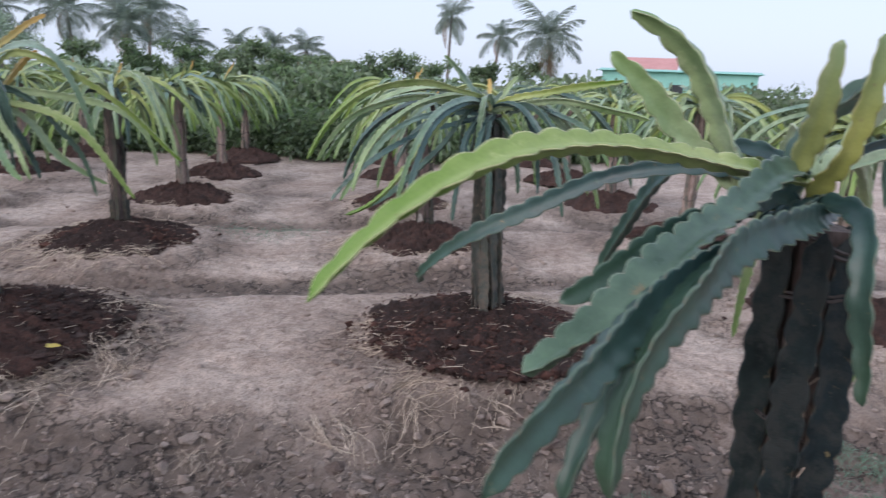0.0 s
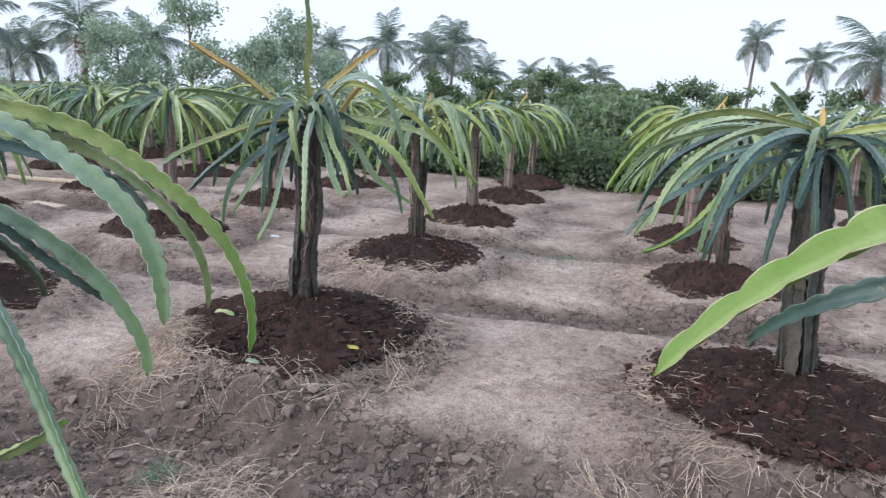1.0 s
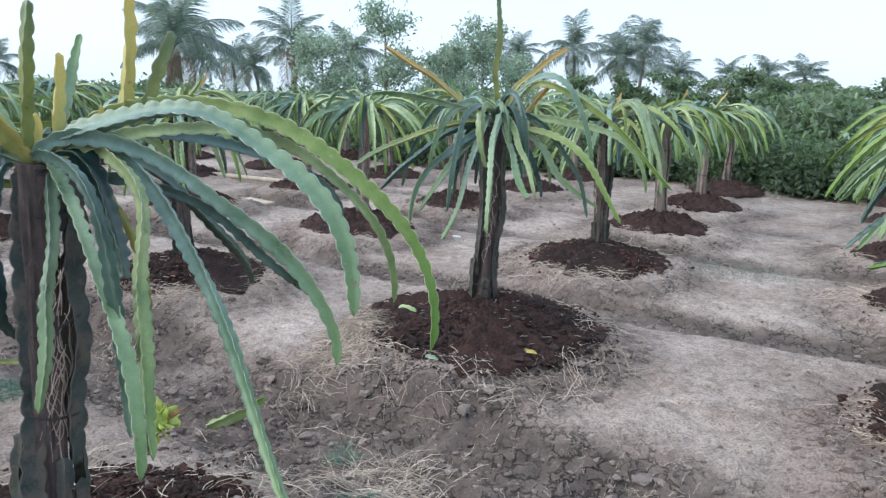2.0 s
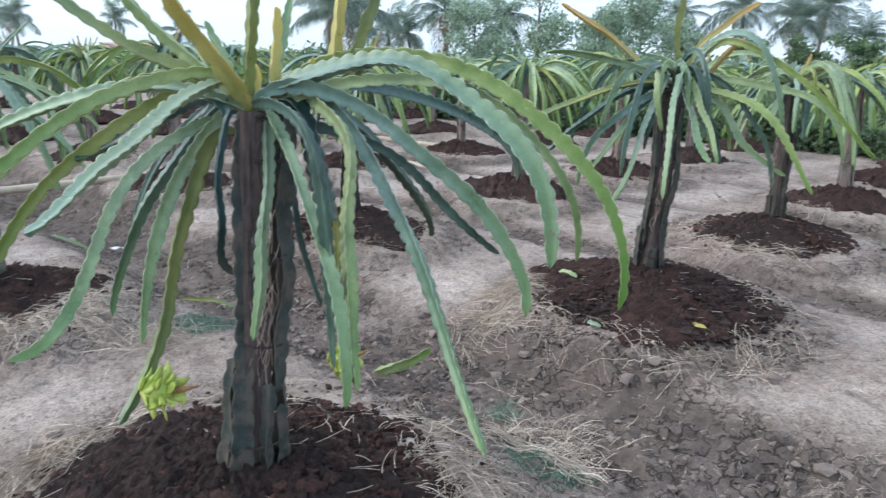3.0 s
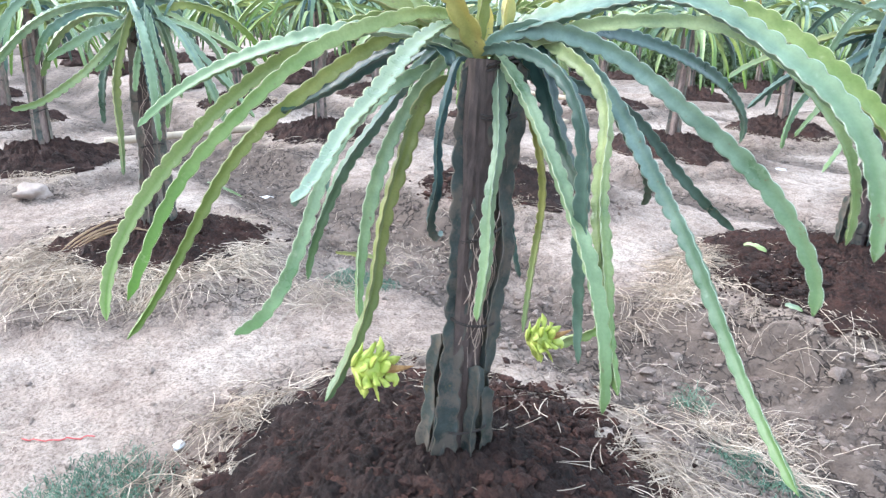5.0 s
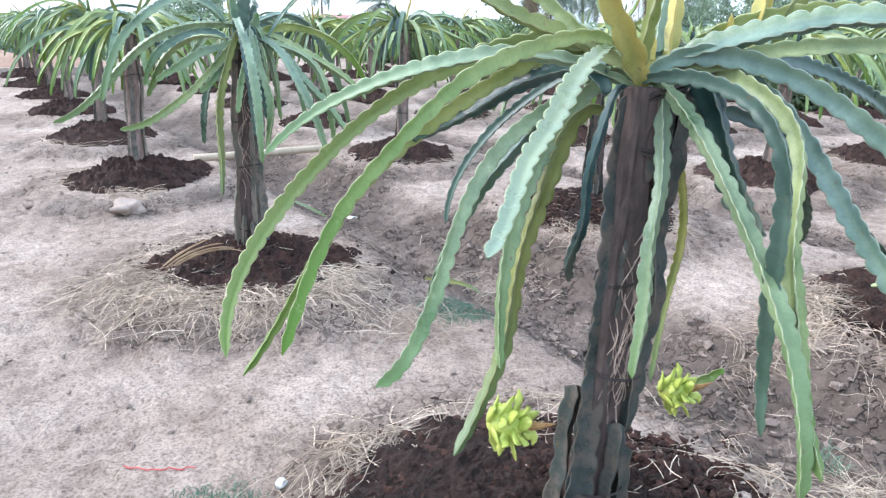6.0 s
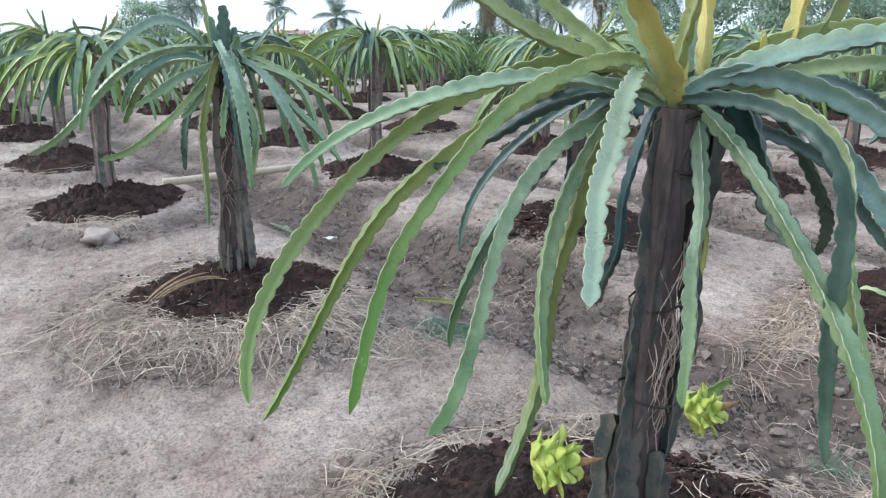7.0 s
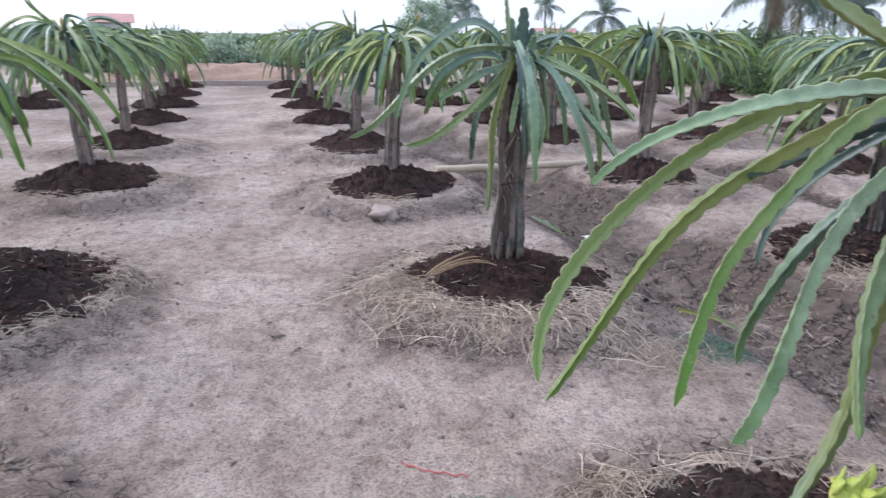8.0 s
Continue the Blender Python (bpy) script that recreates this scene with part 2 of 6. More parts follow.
MOSS = cladode_material("grey_green_old_stem_skin", (0.038, 0.047, 0.044), (0.098, 0.110, 0.100), (0.20, 0.185, 0.16), 0.7, 0.0, ((0.85, 0.95, 1.0), (1.15, 1.08, 1.0)))
# next two skins: the shade of backlit stems is put into the colour
SHADED_OLD = cladode_material("shaded_old_skin", (0.006, 0.011, 0.013), (0.020, 0.031, 0.034), (0.05, 0.06, 0.06), 0.6, 0.0)
SHADED_BLUISH = cladode_material("shaded_bluish_skin", (0.009, 0.028, 0.031), (0.032, 0.078, 0.076), (0.16, 0.22, 0.16), 0.4, 0.15)
WEATHERED = cladode_material("weathered_stem_skin", (0.085, 0.095, 0.088), (0.24, 0.235, 0.21), (0.34, 0.32, 0.28), 0.8, 0.0, ((0.6, 0.65, 0.66), (1.4, 1.25, 1.15)))
FRUIT = plain_material("unripe_fruit_skin", (0.34, 0.45, 0.07), (0.62, 0.66, 0.17), 28, 0.42)
WITHERED = plain_material("withered_flower", (0.20, 0.09, 0.04), (0.48, 0.30, 0.12), 40, 0.8)
CONCRETE = plain_material("weathered_post", (0.044, 0.034, 0.032), (0.165, 0.122, 0.110), 26, 0.92, stretch=(1, 1, 0.35), strength=0.8)
BARK_PALE = plain_material("pale_flaking_post", (0.16, 0.105, 0.092), (0.46, 0.36, 0.32), 26, 0.92, stretch=(1, 1, 0.4), strength=0.8)
LICHEN = plain_material("pale_post_foot", (0.18, 0.16, 0.145), (0.42, 0.39, 0.36), 22, 0.92, strength=0.6)
FIBRE = plain_material("dry_root_fibre", (0.36, 0.26, 0.21), (0.66, 0.54, 0.45), 12, 0.85, vary=0.3)
WIRE = plain_material("rusty_tie_wire", (0.025, 0.022, 0.022), (0.07, 0.055, 0.05), 60, 0.7)
# green palm leaves are paled and greyed: distance haze put into the colour
PALM_HAZED = leaf_material("hazed_palm_leaf", (0.125, 0.155, 0.145), (0.26, 0.30, 0.27), (1.2, 1.4, 1.1), 1.5)
PALM_DRY = leaf_material("dry_palm_leaf", (0.20, 0.145, 0.105), (0.34, 0.26, 0.20), (1.2, 1.1, 0.9), 1.5, 0.8)
BARK = plain_material("grey_bark", (0.11, 0.09, 0.08), (0.27, 0.235, 0.21), 6, 0.9, strength=0.8)
# tree leaf and pale leaf are lightened to paint in distance haze
LEAF = leaf_material("tree_leaf", (0.11, 0.155, 0.105), (0.25, 0.31, 0.215), (1.2, 1.4, 0.8))
LEAF_DARK = leaf_material("dark_shrub_leaf", (0.075, 0.115, 0.070), (0.18, 0.24, 0.15), (1.2, 1.4, 0.8))
LEAF_HAZED = leaf_material("haze_paled_tree_leaf", (0.2125, 0.2625, 0.225), (0.3875, 0.45, 0.3875), (1.3, 1.5, 1.1))
WALL_TEAL = plain_material("turquoise_plaster", (0.22, 0.50, 0.44), (0.30, 0.60, 0.53), 1.2, 0.85)
WALL_WHITE = plain_material("cream_plaster", (0.62, 0.58, 0.54), (0.80, 0.77, 0.73), 1.2, 0.85)
WALL_PINK = plain_material("pink_plaster", (0.60, 0.42, 0.36), (0.70, 0.52, 0.45), 1.2, 0.85)
# red roof sheet, its colour washed out to imitate haze
ROOF_RED_HAZED = plain_material("haze_paled_red_roof", (0.47, 0.22, 0.21), (0.60, 0.31, 0.29), 2.0, 0.6)
DARK_GLASS = plain_material("dark_opening", (0.02, 0.025, 0.03), (0.05, 0.055, 0.06), 2.0, 0.3)
BAMBOO = plain_material("bleached_pole", (0.48, 0.38, 0.28), (0.68, 0.58, 0.46), 9, 0.7, stretch=(1, 1, 0.2))
STONE = plain_material("pale_stone", (0.36, 0.285, 0.245), (0.56, 0.47, 0.42), 14, 0.95, strength=1.0)
PLASTIC = plain_material("white_scrap", (0.66, 0.66, 0.66), (0.84, 0.84, 0.84), 9, 0.5)
RED_STRING = plain_material("red_twine", (0.52, 0.07, 0.08), (0.70, 0.16, 0.15), 30, 0.7)
ORANGE_SOIL = earth_material("orange_earth", (0.27, 0.165, 0.12), (0.47, 0.32, 0.24), 6)

# ---- mesh helpers ----


def mesh(name, verts, faces, material, smooth=False, attrs=None):
    me = bpy.data.meshes.new(name)
    me.from_pydata([tuple(v) for v in verts], [], [tuple(f) for f in faces])
    for k, vals in (attrs or {}).items():
        at = me.attributes.new(k, 'FLOAT', 'POINT')
        at.data.foreach_set("value", np.asarray(vals, dtype=np.float32))
    if smooth:
        me.polygons.foreach_set("use_smooth", [True] * len(me.polygons))
    me.materials.append(material)
    me.update()
    return me


def part(name, data, parent, label=""):
    """One mesh object under a thing or under a part."""
    ob = new(name, data)
    ob.parent = parent
    if label:
        ob["label"] = label
    return ob


def from_bm(name, bm, material, smooth=False):
    me = bpy.data.meshes.new(name)
    bm.to_mesh(me)
    bm.free()
    if smooth:
        me.polygons.foreach_set("use_smooth", [True] * len(me.polygons))
    me.materials.append(material)
    return me


TABLE = np.random.RandomState(7).rand(256, 256)


def vnoise(x, y):
    x, y = np.asarray(x, float), np.asarray(y, float)
    xi, yi = np.floor(x).astype(int), np.floor(y).astype(int)
    fx, fy = x - xi, y - yi
    fx, fy = fx * fx * (3 - 2 * fx), fy * fy * (3 - 2 * fy)
    t = lambda a, b: TABLE[a % 256, b % 256]
    return (t(xi, yi) * (1 - fx) + t(xi + 1, yi) * fx) * (1 - fy) + (t(xi, yi + 1) * (1 - fx) + t(xi + 1, yi + 1) * fx) * fy - 0.5


def fbm(x, y, octaves=4):
    out, a, s = 0, 1.0, 1.0
    for k in range(octaves):
        out = out + a * vnoise(x * s + 17.3 * k, y * s + 9.1 * k)
        a, s = a * 0.5, s * 2.03
    return out


def bezier(p0, p1, p2, p3, n):
    t = np.linspace(0, 1, n)[:, None]
    return (1 - t) ** 3 * p0 + 3 * (1 - t) ** 2 * t * p1 + 3 * (1 - t) * t ** 2 * p2 + t ** 3 * p3


def frames_along(pts):
    """Tangent, side and up at each point of a curve."""
    tan = np.gradient(pts, axis=0)
    tan /= np.linalg.norm(tan, axis=1)[:, None] + 1e-9
    side = np.cross(tan[0], (0, 0, 1.0))
    if np.linalg.norm(side) < 0.05:
        side = np.array((1.0, 0, 0))
    sides = []
    for k in range(len(pts)):
        side = side - tan[k] * np.dot(side, tan[k])
        side = side / np.linalg.norm(side)
        sides.append(side)
    sides = np.array(sides)
    return tan, sides, np.cross(sides, tan)


def tube_data(pts, radii, sides=6, base=0):
    pts = np.asarray(pts, float)
    radii = np.broadcast_to(np.asarray(radii, float), (len(pts),))
    _, s, u = frames_along(pts)
    a = np.arange(sides) * 2 * np.pi / sides
    ring = np.cos(a)[None, :, None] * s[:, None, :] + np.sin(a)[None, :, None] * u[:, None, :]
    v = (pts[:, None, :] + ring * radii[:, None, None]).reshape(-1, 3)
    n = len(pts)
    f = [(base + k * sides + j, base + k * sides + (j + 1) % sides, base + (k + 1) * sides + (j + 1) % sides, base + (k + 1) * sides + j)
         for k in range(n - 1) for j in range(sides)]
    f.append(tuple(base + j for j in reversed(range(sides))))
    f.append(tuple(base + (n - 1) * sides + j for j in range(sides)))
    return v, f


def tubes(list_of, sides=4):
    vs, fs, base = [], [], 0
    for pts, r in list_of:
        v, f = tube_data(pts, r, sides, base)
        vs.append(v)
        fs += f
        base += len(v)
    return np.concatenate(vs), fs


def cladode_data(pts, width, rng, fine=True, twist=None, blunt=0.5, step=None, deep=0.15, gap=0.043):
    """A three-ribbed climbing-cactus stem along a curve: thin wings with scalloped margins."""
    width = width * 0.68
    seg = np.linalg.norm(np.diff(pts, axis=0), axis=1)
    length = seg.sum()
    step = step or (0.0095 if fine else 0.035)
    n = max(8, int(length / step))
    s_old = np.concatenate(([0], np.cumsum(seg))) / length
    s = np.linspace(0, 1, n)
    pts = np.stack([np.interp(s, s_old, pts[:, k]) for k in range(3)], axis=1)
    if length > 0.45:
        # living stems are never quite even curves
        wig = np.sin(np.pi * s)[:, None] * sum(rng.normal(0, 0.010 / k, 3) * np.sin(2 * np.pi * s * (0.8 * k) + rng.uniform(0, 6.28))[:, None] for k in (1, 2, 3))
        pts = pts + wig * min(1.2, length)
    tan, side, up = frames_along(pts)
    if twist is None:
        twist = rng.uniform(-0.9, 0.9)
    rot0 = rng.uniform(0, 2 * math.pi / 3)
    period = gap * rng.uniform(0.85, 1.15)
    env = np.minimum(1, 0.46 + s / 0.14 * 0.54) * np.minimum(1, ((1 - s) / 0.32) ** 0.8 * (1 - blunt) + blunt * np.minimum(1, (1 - s) / 0.025 + 0.12))
    env = env * (1 + 0.10 * np.sin(s * rng.uniform(4, 9) + rng.uniform(0, 6)))
    env = env * (1 + 0.03 * np.sin(2 * math.pi * s * length / rng.uniform(0.09, 0.14)))
    rows, rims, spots, suns = [], [], [], []
    for w in range(3):
        ang = rot0 + w * 2 * math.pi / 3 + twist * s + 0.10 * np.sin(s * rng.uniform(8, 16) + rng.uniform(0, 6))
        ph = rng.uniform(0, 1)
        saw = np.abs(np.sin(math.pi * (s * length / period + ph)))
        lobe = 1 - deep + deep * saw ** 0.6 if fine else 0.94 + 0 * s
        wave = 0.05 * np.sin(2 * math.pi * (s * length / period + ph)) if fine else 0 * s
        R = width * env * lobe * rng.uniform(0.9, 1.08)

        def at(da, r):
            a = ang + da
            return pts + (np.cos(a) * r)[:, None] * side + (np.sin(a) * r)[:, None] * up
        if fine:
            rows += [at(-math.pi / 3, 0.22 * width * env), at(-0.21, 0.58 * R), at(-0.085 + wave, 0.90 * R), at(wave, R), at(0.085 + wave, 0.90 * R), at(0.21, 0.58 * R)]
            suns += [rng.uniform(0, 0.25) * rng.uniform(0, 1)] + [max(0.0, rng.uniform(-0.6, 0.75))] * 2 + [0.2] + [max(0.0, rng.uniform(-0.6, 0.75))] * 2
            rims += [0.0, 0.25, 0.55, 1.0, 0.55, 0.25]
            spots += [0 * s, 0 * s, 0 * s, (saw < 0.24) * 0.8, 0 * s, 0 * s]
        else:
            rows += [at(-math.pi / 3, 0.28 * width * env), at(0 * s, R)]
            suns += [0.0, 0.15]
            rims += [0.0, 0.7]
            spots += [0 * s, 0 * s]
    m = len(rows)
    v = np.stack(rows, axis=1).reshape(-1, 3)
    f = [(k * m + j, k * m + (j + 1) % m, (k + 1) * m + (j + 1) % m, (k + 1) * m + j) for k in range(n - 1) for j in range(m)]
    f.append(tuple(reversed(range(m))))
    f.append(tuple((n - 1) * m + j for j in range(m)))
    return v, f, {"rim": np.tile(np.array(rims), n), "areole": np.stack(spots, axis=1).ravel(), "along": np.repeat(s, m), "bleach": np.tile(np.array(suns), n)}


def cladode(pts, width, rng, material, fine=True, twist=None, blunt=0.5, step=None):
    deep, gap = (0.34, 0.068) if material is YOUNG else (0.37, 0.054) if material in (LIME, OLIVE, GLARED) else (0.32, 0.085) if material in (OLD, MOSS, SHADED_OLD, LICHEN, WEATHERED) else (0.35, 0.050)
    v, f, at = cladode_data(pts, width, rng, fine, twist, blunt, step, deep, gap)
    return mesh("cladode", v, f, material, fine, at)


def arch(base, tip, lift=0.12, reach=0.5, hang=0.5, n=40):
    """A drooping curve: rises from base, bends over and hangs to tip."""
    base, tip = np.array(base, float), np.array(tip, float)
    d = tip - base
    flat = np.array((d[0], d[1], 0))
    drop = max(base[2] - tip[2], 0.0)
    p1 = base + flat * reach * 0.8 + (0, 0, lift * 1.35)
    p2 = tip - flat * 0.09 + (0, 0, drop * (hang + 0.12) + lift * 0.5)
    return bezier(base, p1, p2, tip, n)

# ---- the orchard's plan ----
ROW_I = np.array((-2.85, -1.2))
ROW_J = {-3: (2.0, -9.2), -2: (1.3, -6.2), -1: (0.35, -3.45), 0: (0, 0), 1: (-1.25, 2.97), 2: (-2.2, 5.42), 3: (-3.05, 7.75), 4: (-3.9, 10.1), 5: (-4.75, 12.4)}
P0 = np.array((-2.65, 1.68))
SPECIAL = {(1, -1): (-4.74, -2.92), (-1, 1): (-0.80, 5.68), (-1, 2): (-1.95, 8.22), (-1, 3): (-2.88, 10.3), (1, 0): (-5.50, 0.45), (-1, 0): (0.34, 2.84), (2, 0): (-8.35, -0.85), (1, 1): (-6.55, 3.3), (2, 1): (-9.45, 2.0)}


def spot(i, j):
    return np.array(SPECIAL.get((i, j), P0 + i * ROW_I + np.array(ROW_J[j])))


PLOTS = [(i, j) for j in range(-3, 6) for i in range(-3, 8)]
SPOTS = np.array([spot(i, j) for i, j in PLOTS if i > -2 or (i == -2 and j > 0)])
UNIT_I = ROW_I / np.linalg.norm(ROW_I)
UNIT_J = np.array((-1.25, 2.97)) / np.linalg.norm((-1.25, 2.97))


def ditch(x, y):
    """Depth of the shallow furrows that run between the rows."""
    dx, dy = x - P0[0], y - P0[1]
    wob = 0.12 * vnoise(x * 0.8, y * 0.8) + 0.09 * vnoise(x * 3.7, y * 3.7)
    s = dx * UNIT_J[0] + dy * UNIT_J[1] + wob
    out = np.zeros_like(s)
    for centre, wide, deep in ((1.60, 0.52, 0.19), (4.55, 0.28, 0.085), (7.1, 0.25, 0.06), (9.4, 0.25, 0.05)):
        out = out + deep * np.exp(-(((s - centre) / wide) ** 2) ** 1.7)
    return out


def near_plot(x, y):
    best = np.full(np.shape(x), 99.0)
    for sx, sy in SPOTS:
        best = np.minimum(best, np.hypot(x - sx, y - sy))
    return best


def height(x, y):
    x, y = np.asarray(x, float), np.asarray(y, float)
    d = near_plot(x, y) * (1 + 0.30 * vnoise(x * 2.1 + 5, y * 2.1))
    bed = 0.11 / (1 + np.exp(np.minimum((d - 0.98) / 0.08, 60)))
    r = np.hypot(x + 4, y - 2)
    fade = np.exp(-(r / 30) ** 2)
    rough = 0.030 * fbm(x * 1.3, y * 1.3, 3) + 0.020 * fbm(x * 6, y * 6, 3) + 0.020 * fbm(x * 17, y * 17, 2)
    loose = np.clip(ditch(x, y) / 0.1 + np.exp(-((d - 1.0) / 0.25) ** 2), 0, 1.2)
    rough = rough + loose * (0.07 * np.abs(fbm(x * 4.3 + 3, y * 4.3, 4)) + 0.045 * np.abs(vnoise(x * 11, y * 11)) + 0.045 * np.abs(fbm(x * 19 + 7, y * 19, 2)) - 0.035)
    return (bed + rough - ditch(x, y)) * fade


def ground_z(x, y):
    return float(height(np.array([x]), np.array([y]))[0])


def graded(lo, hi, step, far):
    inner = np.arange(lo, hi + step, step)
    out, w = [], step
    d = 0.0
    while d < far:
        w *= 1.28
        d += w
        out.append(d)
    out = np.array(out)
    return np.concatenate((lo - out[::-1], inner, inner[-1] + out))


def build_ground():
    xs, ys = graded(-11.0, 2.4, 0.030, 1800), graded(-3.5, 9.0, 0.030, 1800)
    X, Y = np.meshgrid(xs, ys, indexing="ij")
    x, y = X.ravel(), Y.ravel()
    z = height(x, y)
    d = near_plot(x, y)
    slope = np.clip(ditch(x, y) / 0.085, 0, 1)
    ring = np.exp(-((d - 1.02) / 0.24) ** 2)
    n = vnoise(x * 2.3 + 40, y * 2.3) + 0.5
    damp = np.clip(0.85 * slope * (0.55 + n) + 0.85 * ring * (0.25 + 0.75 * n), 0, 0.92)
    cracks = np.clip(slope * 1.2 + 0.8 * ring + 0.08, 0, 1) * np.clip(n * 1.3 + 0.25, 0.3, 1)
    s = (x - P0[0]) * UNIT_J[0] + (y - P0[1]) * UNIT_J[1]
    i_along = (x - P0[0]) * UNIT_I[0] + (y - P0[1]) * UNIT_I[1]
    green = np.clip((np.maximum(s - 15.0, i_along - 34.0)) / 2.0, 0, 1)
    v = np.stack((x, y, z), axis=1)
    ny = len(ys)
    ii, jj = np.meshgrid(np.arange(len(xs) - 1), np.arange(ny - 1), indexing="ij")
    a = (ii * ny + jj).ravel()
    f = np.stack((a, a + ny, a + ny + 1, a + 1), axis=1)
    me = mesh("ground", v.tolist(), f.tolist(), SOIL, True, {"damp": damp, "cracks": cracks, "green": green})
    return tagged(new("ground", me), "dry trodden pinkish-brown orchard soil with cracked furrows", "ground", kind="structure")


build_ground()

# ---- dragon fruit plants ----


def ring_wire(z, r, rng, lean, thick=0.0024):
    a = np.linspace(0, 2 * math.pi, 15)
    pts = np.stack((r * np.cos(a) * 1.0 + lean[0], r * np.sin(a) + lean[1], z + 0.022 * np.sin(a + rng.uniform(0, 6)) + 0.008 * np.sin(2 * a)), axis=1)
    return tubes([(pts, thick), (pts + (0.002, 0, thick * 2.6), thick * 0.85)], 5)


def post_mesh(top, material=None, wide=0.052):
    """A square, slightly tapered post with split, flaking faces."""
    sides, steps = 28, 64
    a = np.arange(sides) * 2 * math.pi / sides
    z = np.linspace(-0.35, top, steps)
    A, Z = np.meshgrid(a, z)
    square = 1 / np.maximum(np.abs(np.cos(A)), np.abs(np.sin(A)))
    rad = wide * np.minimum(square, 1.22) * (1 - 0.12 * np.clip(Z / top, 0, 1))
    rad = rad + 0.010 * fbm(np.cos(A) * 3 + 9, np.sin(A) * 3 + Z * 5) + 0.006 * fbm(A * 7, Z * 3.5 + 4, 3)
    rad = rad - 0.004 * (vnoise(A * 5 + 3, Z * 9) > 0.18)
    v = np.stack((rad * np.cos(A), rad * np.sin(A), Z), axis=2).reshape(-1, 3)
    f = [(q * sides + k, q * sides + (k + 1) % sides, (q + 1) * sides + (k + 1) % sides, (q + 1) * sides + k) for q in range(steps - 1) for k in range(sides)]
    f.append(tuple((steps - 1) * sides + k for k in range(sides)))
    return mesh("post", v, f, material or CONCRETE)


def fruit_mesh(rng):
    """Unripe fruit: a knobbly body with fleshy scales that curl outwards."""
    vs, fs, base = [], [], 0
    a = np.linspace(0, math.pi, 9)
    prof = np.stack((np.sin(a) * 0.045, np.zeros(9), -np.cos(a) * 0.050), axis=1)
    n = 12
    body = np.array([(r * math.cos(2 * math.pi * k / n), r * math.sin(2 * math.pi * k / n), z) for r, _, z in prof for k in range(n)])
    fs += [(i * n + k, i * n + (k + 1) % n, (i + 1) * n + (k + 1) % n, (i + 1) * n + k) for i in range(8) for k in range(n)]
    vs.append(body)
    base = len(body)
    for i in range(24):
        th = i * 2.4 + rng.uniform(-0.4, 0.4)
        z = -0.045 + 0.092 * i / 23
        r = 0.042 * math.sqrt(max(0.05, 1 - (z / 0.06) ** 2))
        side = np.array((math.cos(th), math.sin(th), 0))
        up = rng.uniform(0.2, 1.2) if i < 18 else 1.6
        out = side + (0, 0, up)
        out /= np.linalg.norm(out)
        b0 = side * r * 0.75 + (0, 0, z)
        L = rng.uniform(0.030, 0.052)
        curl = (side * rng.uniform(0.2, 1.0) + np.cross(side, (0, 0, 1.0)) * rng.uniform(-0.7, 0.7) + (0, 0, rng.uniform(-0.6, 0.2))) * L * 0.6
        pts = bezier(b0, b0 + out * L * 0.5, b0 + out * L * 0.9, b0 + out * L + curl, 7)
        tan, sd, u_ = frames_along(pts)
        wide = np.array((0.017, 0.020, 0.020, 0.017, 0.013, 0.008, 0.0025)) * rng.uniform(0.8, 1.25)
        ring = np.array([(math.cos(q), 0.36 * math.sin(q)) for q in np.arange(8) * math.pi / 4])
        flat = np.cross(tan, side)
        flat /= np.linalg.norm(flat, axis=1)[:, None] + 1e-6
        thick = np.cross(flat, tan)
        v = (pts[:, None, :] + ring[None, :, :1] * flat[:, None, :] * wide[:, None, None] + ring[None, :, 1:] * thick[:, None, :] * wide[:, None, None]).reshape(-1, 3)
        fs += [(base + q * 8 + k, base + q * 8 + (k + 1) % 8, base + (q + 1) * 8 + (k + 1) % 8, base + (q + 1) * 8 + k) for q in range(6) for k in range(8)]
        vs.append(v)
        base += len(v)
    return mesh("fruit", np.concatenate(vs), fs, FRUIT, True)


def stem_curve(a, r, z0, z1, top, lean, k):
    """A stem that leans against the post at the angle a (degrees)."""
    zz = np.linspace(z0, z1, 22)
    t = zz / top
    rr = r * (1.0 + 0.35 * np.clip(0.5 - zz, 0, 1))
    a = radians(a) + 0.10 * np.sin(zz * 5 + k)
    return np.stack((lean[0] * t + rr * np.cos(a) + 0.006 * np.sin(zz * 9 + k * 2), lean[1] * t + rr * np.sin(a) + 0.006 * np.cos(zz * 8 + k), zz), axis=1)


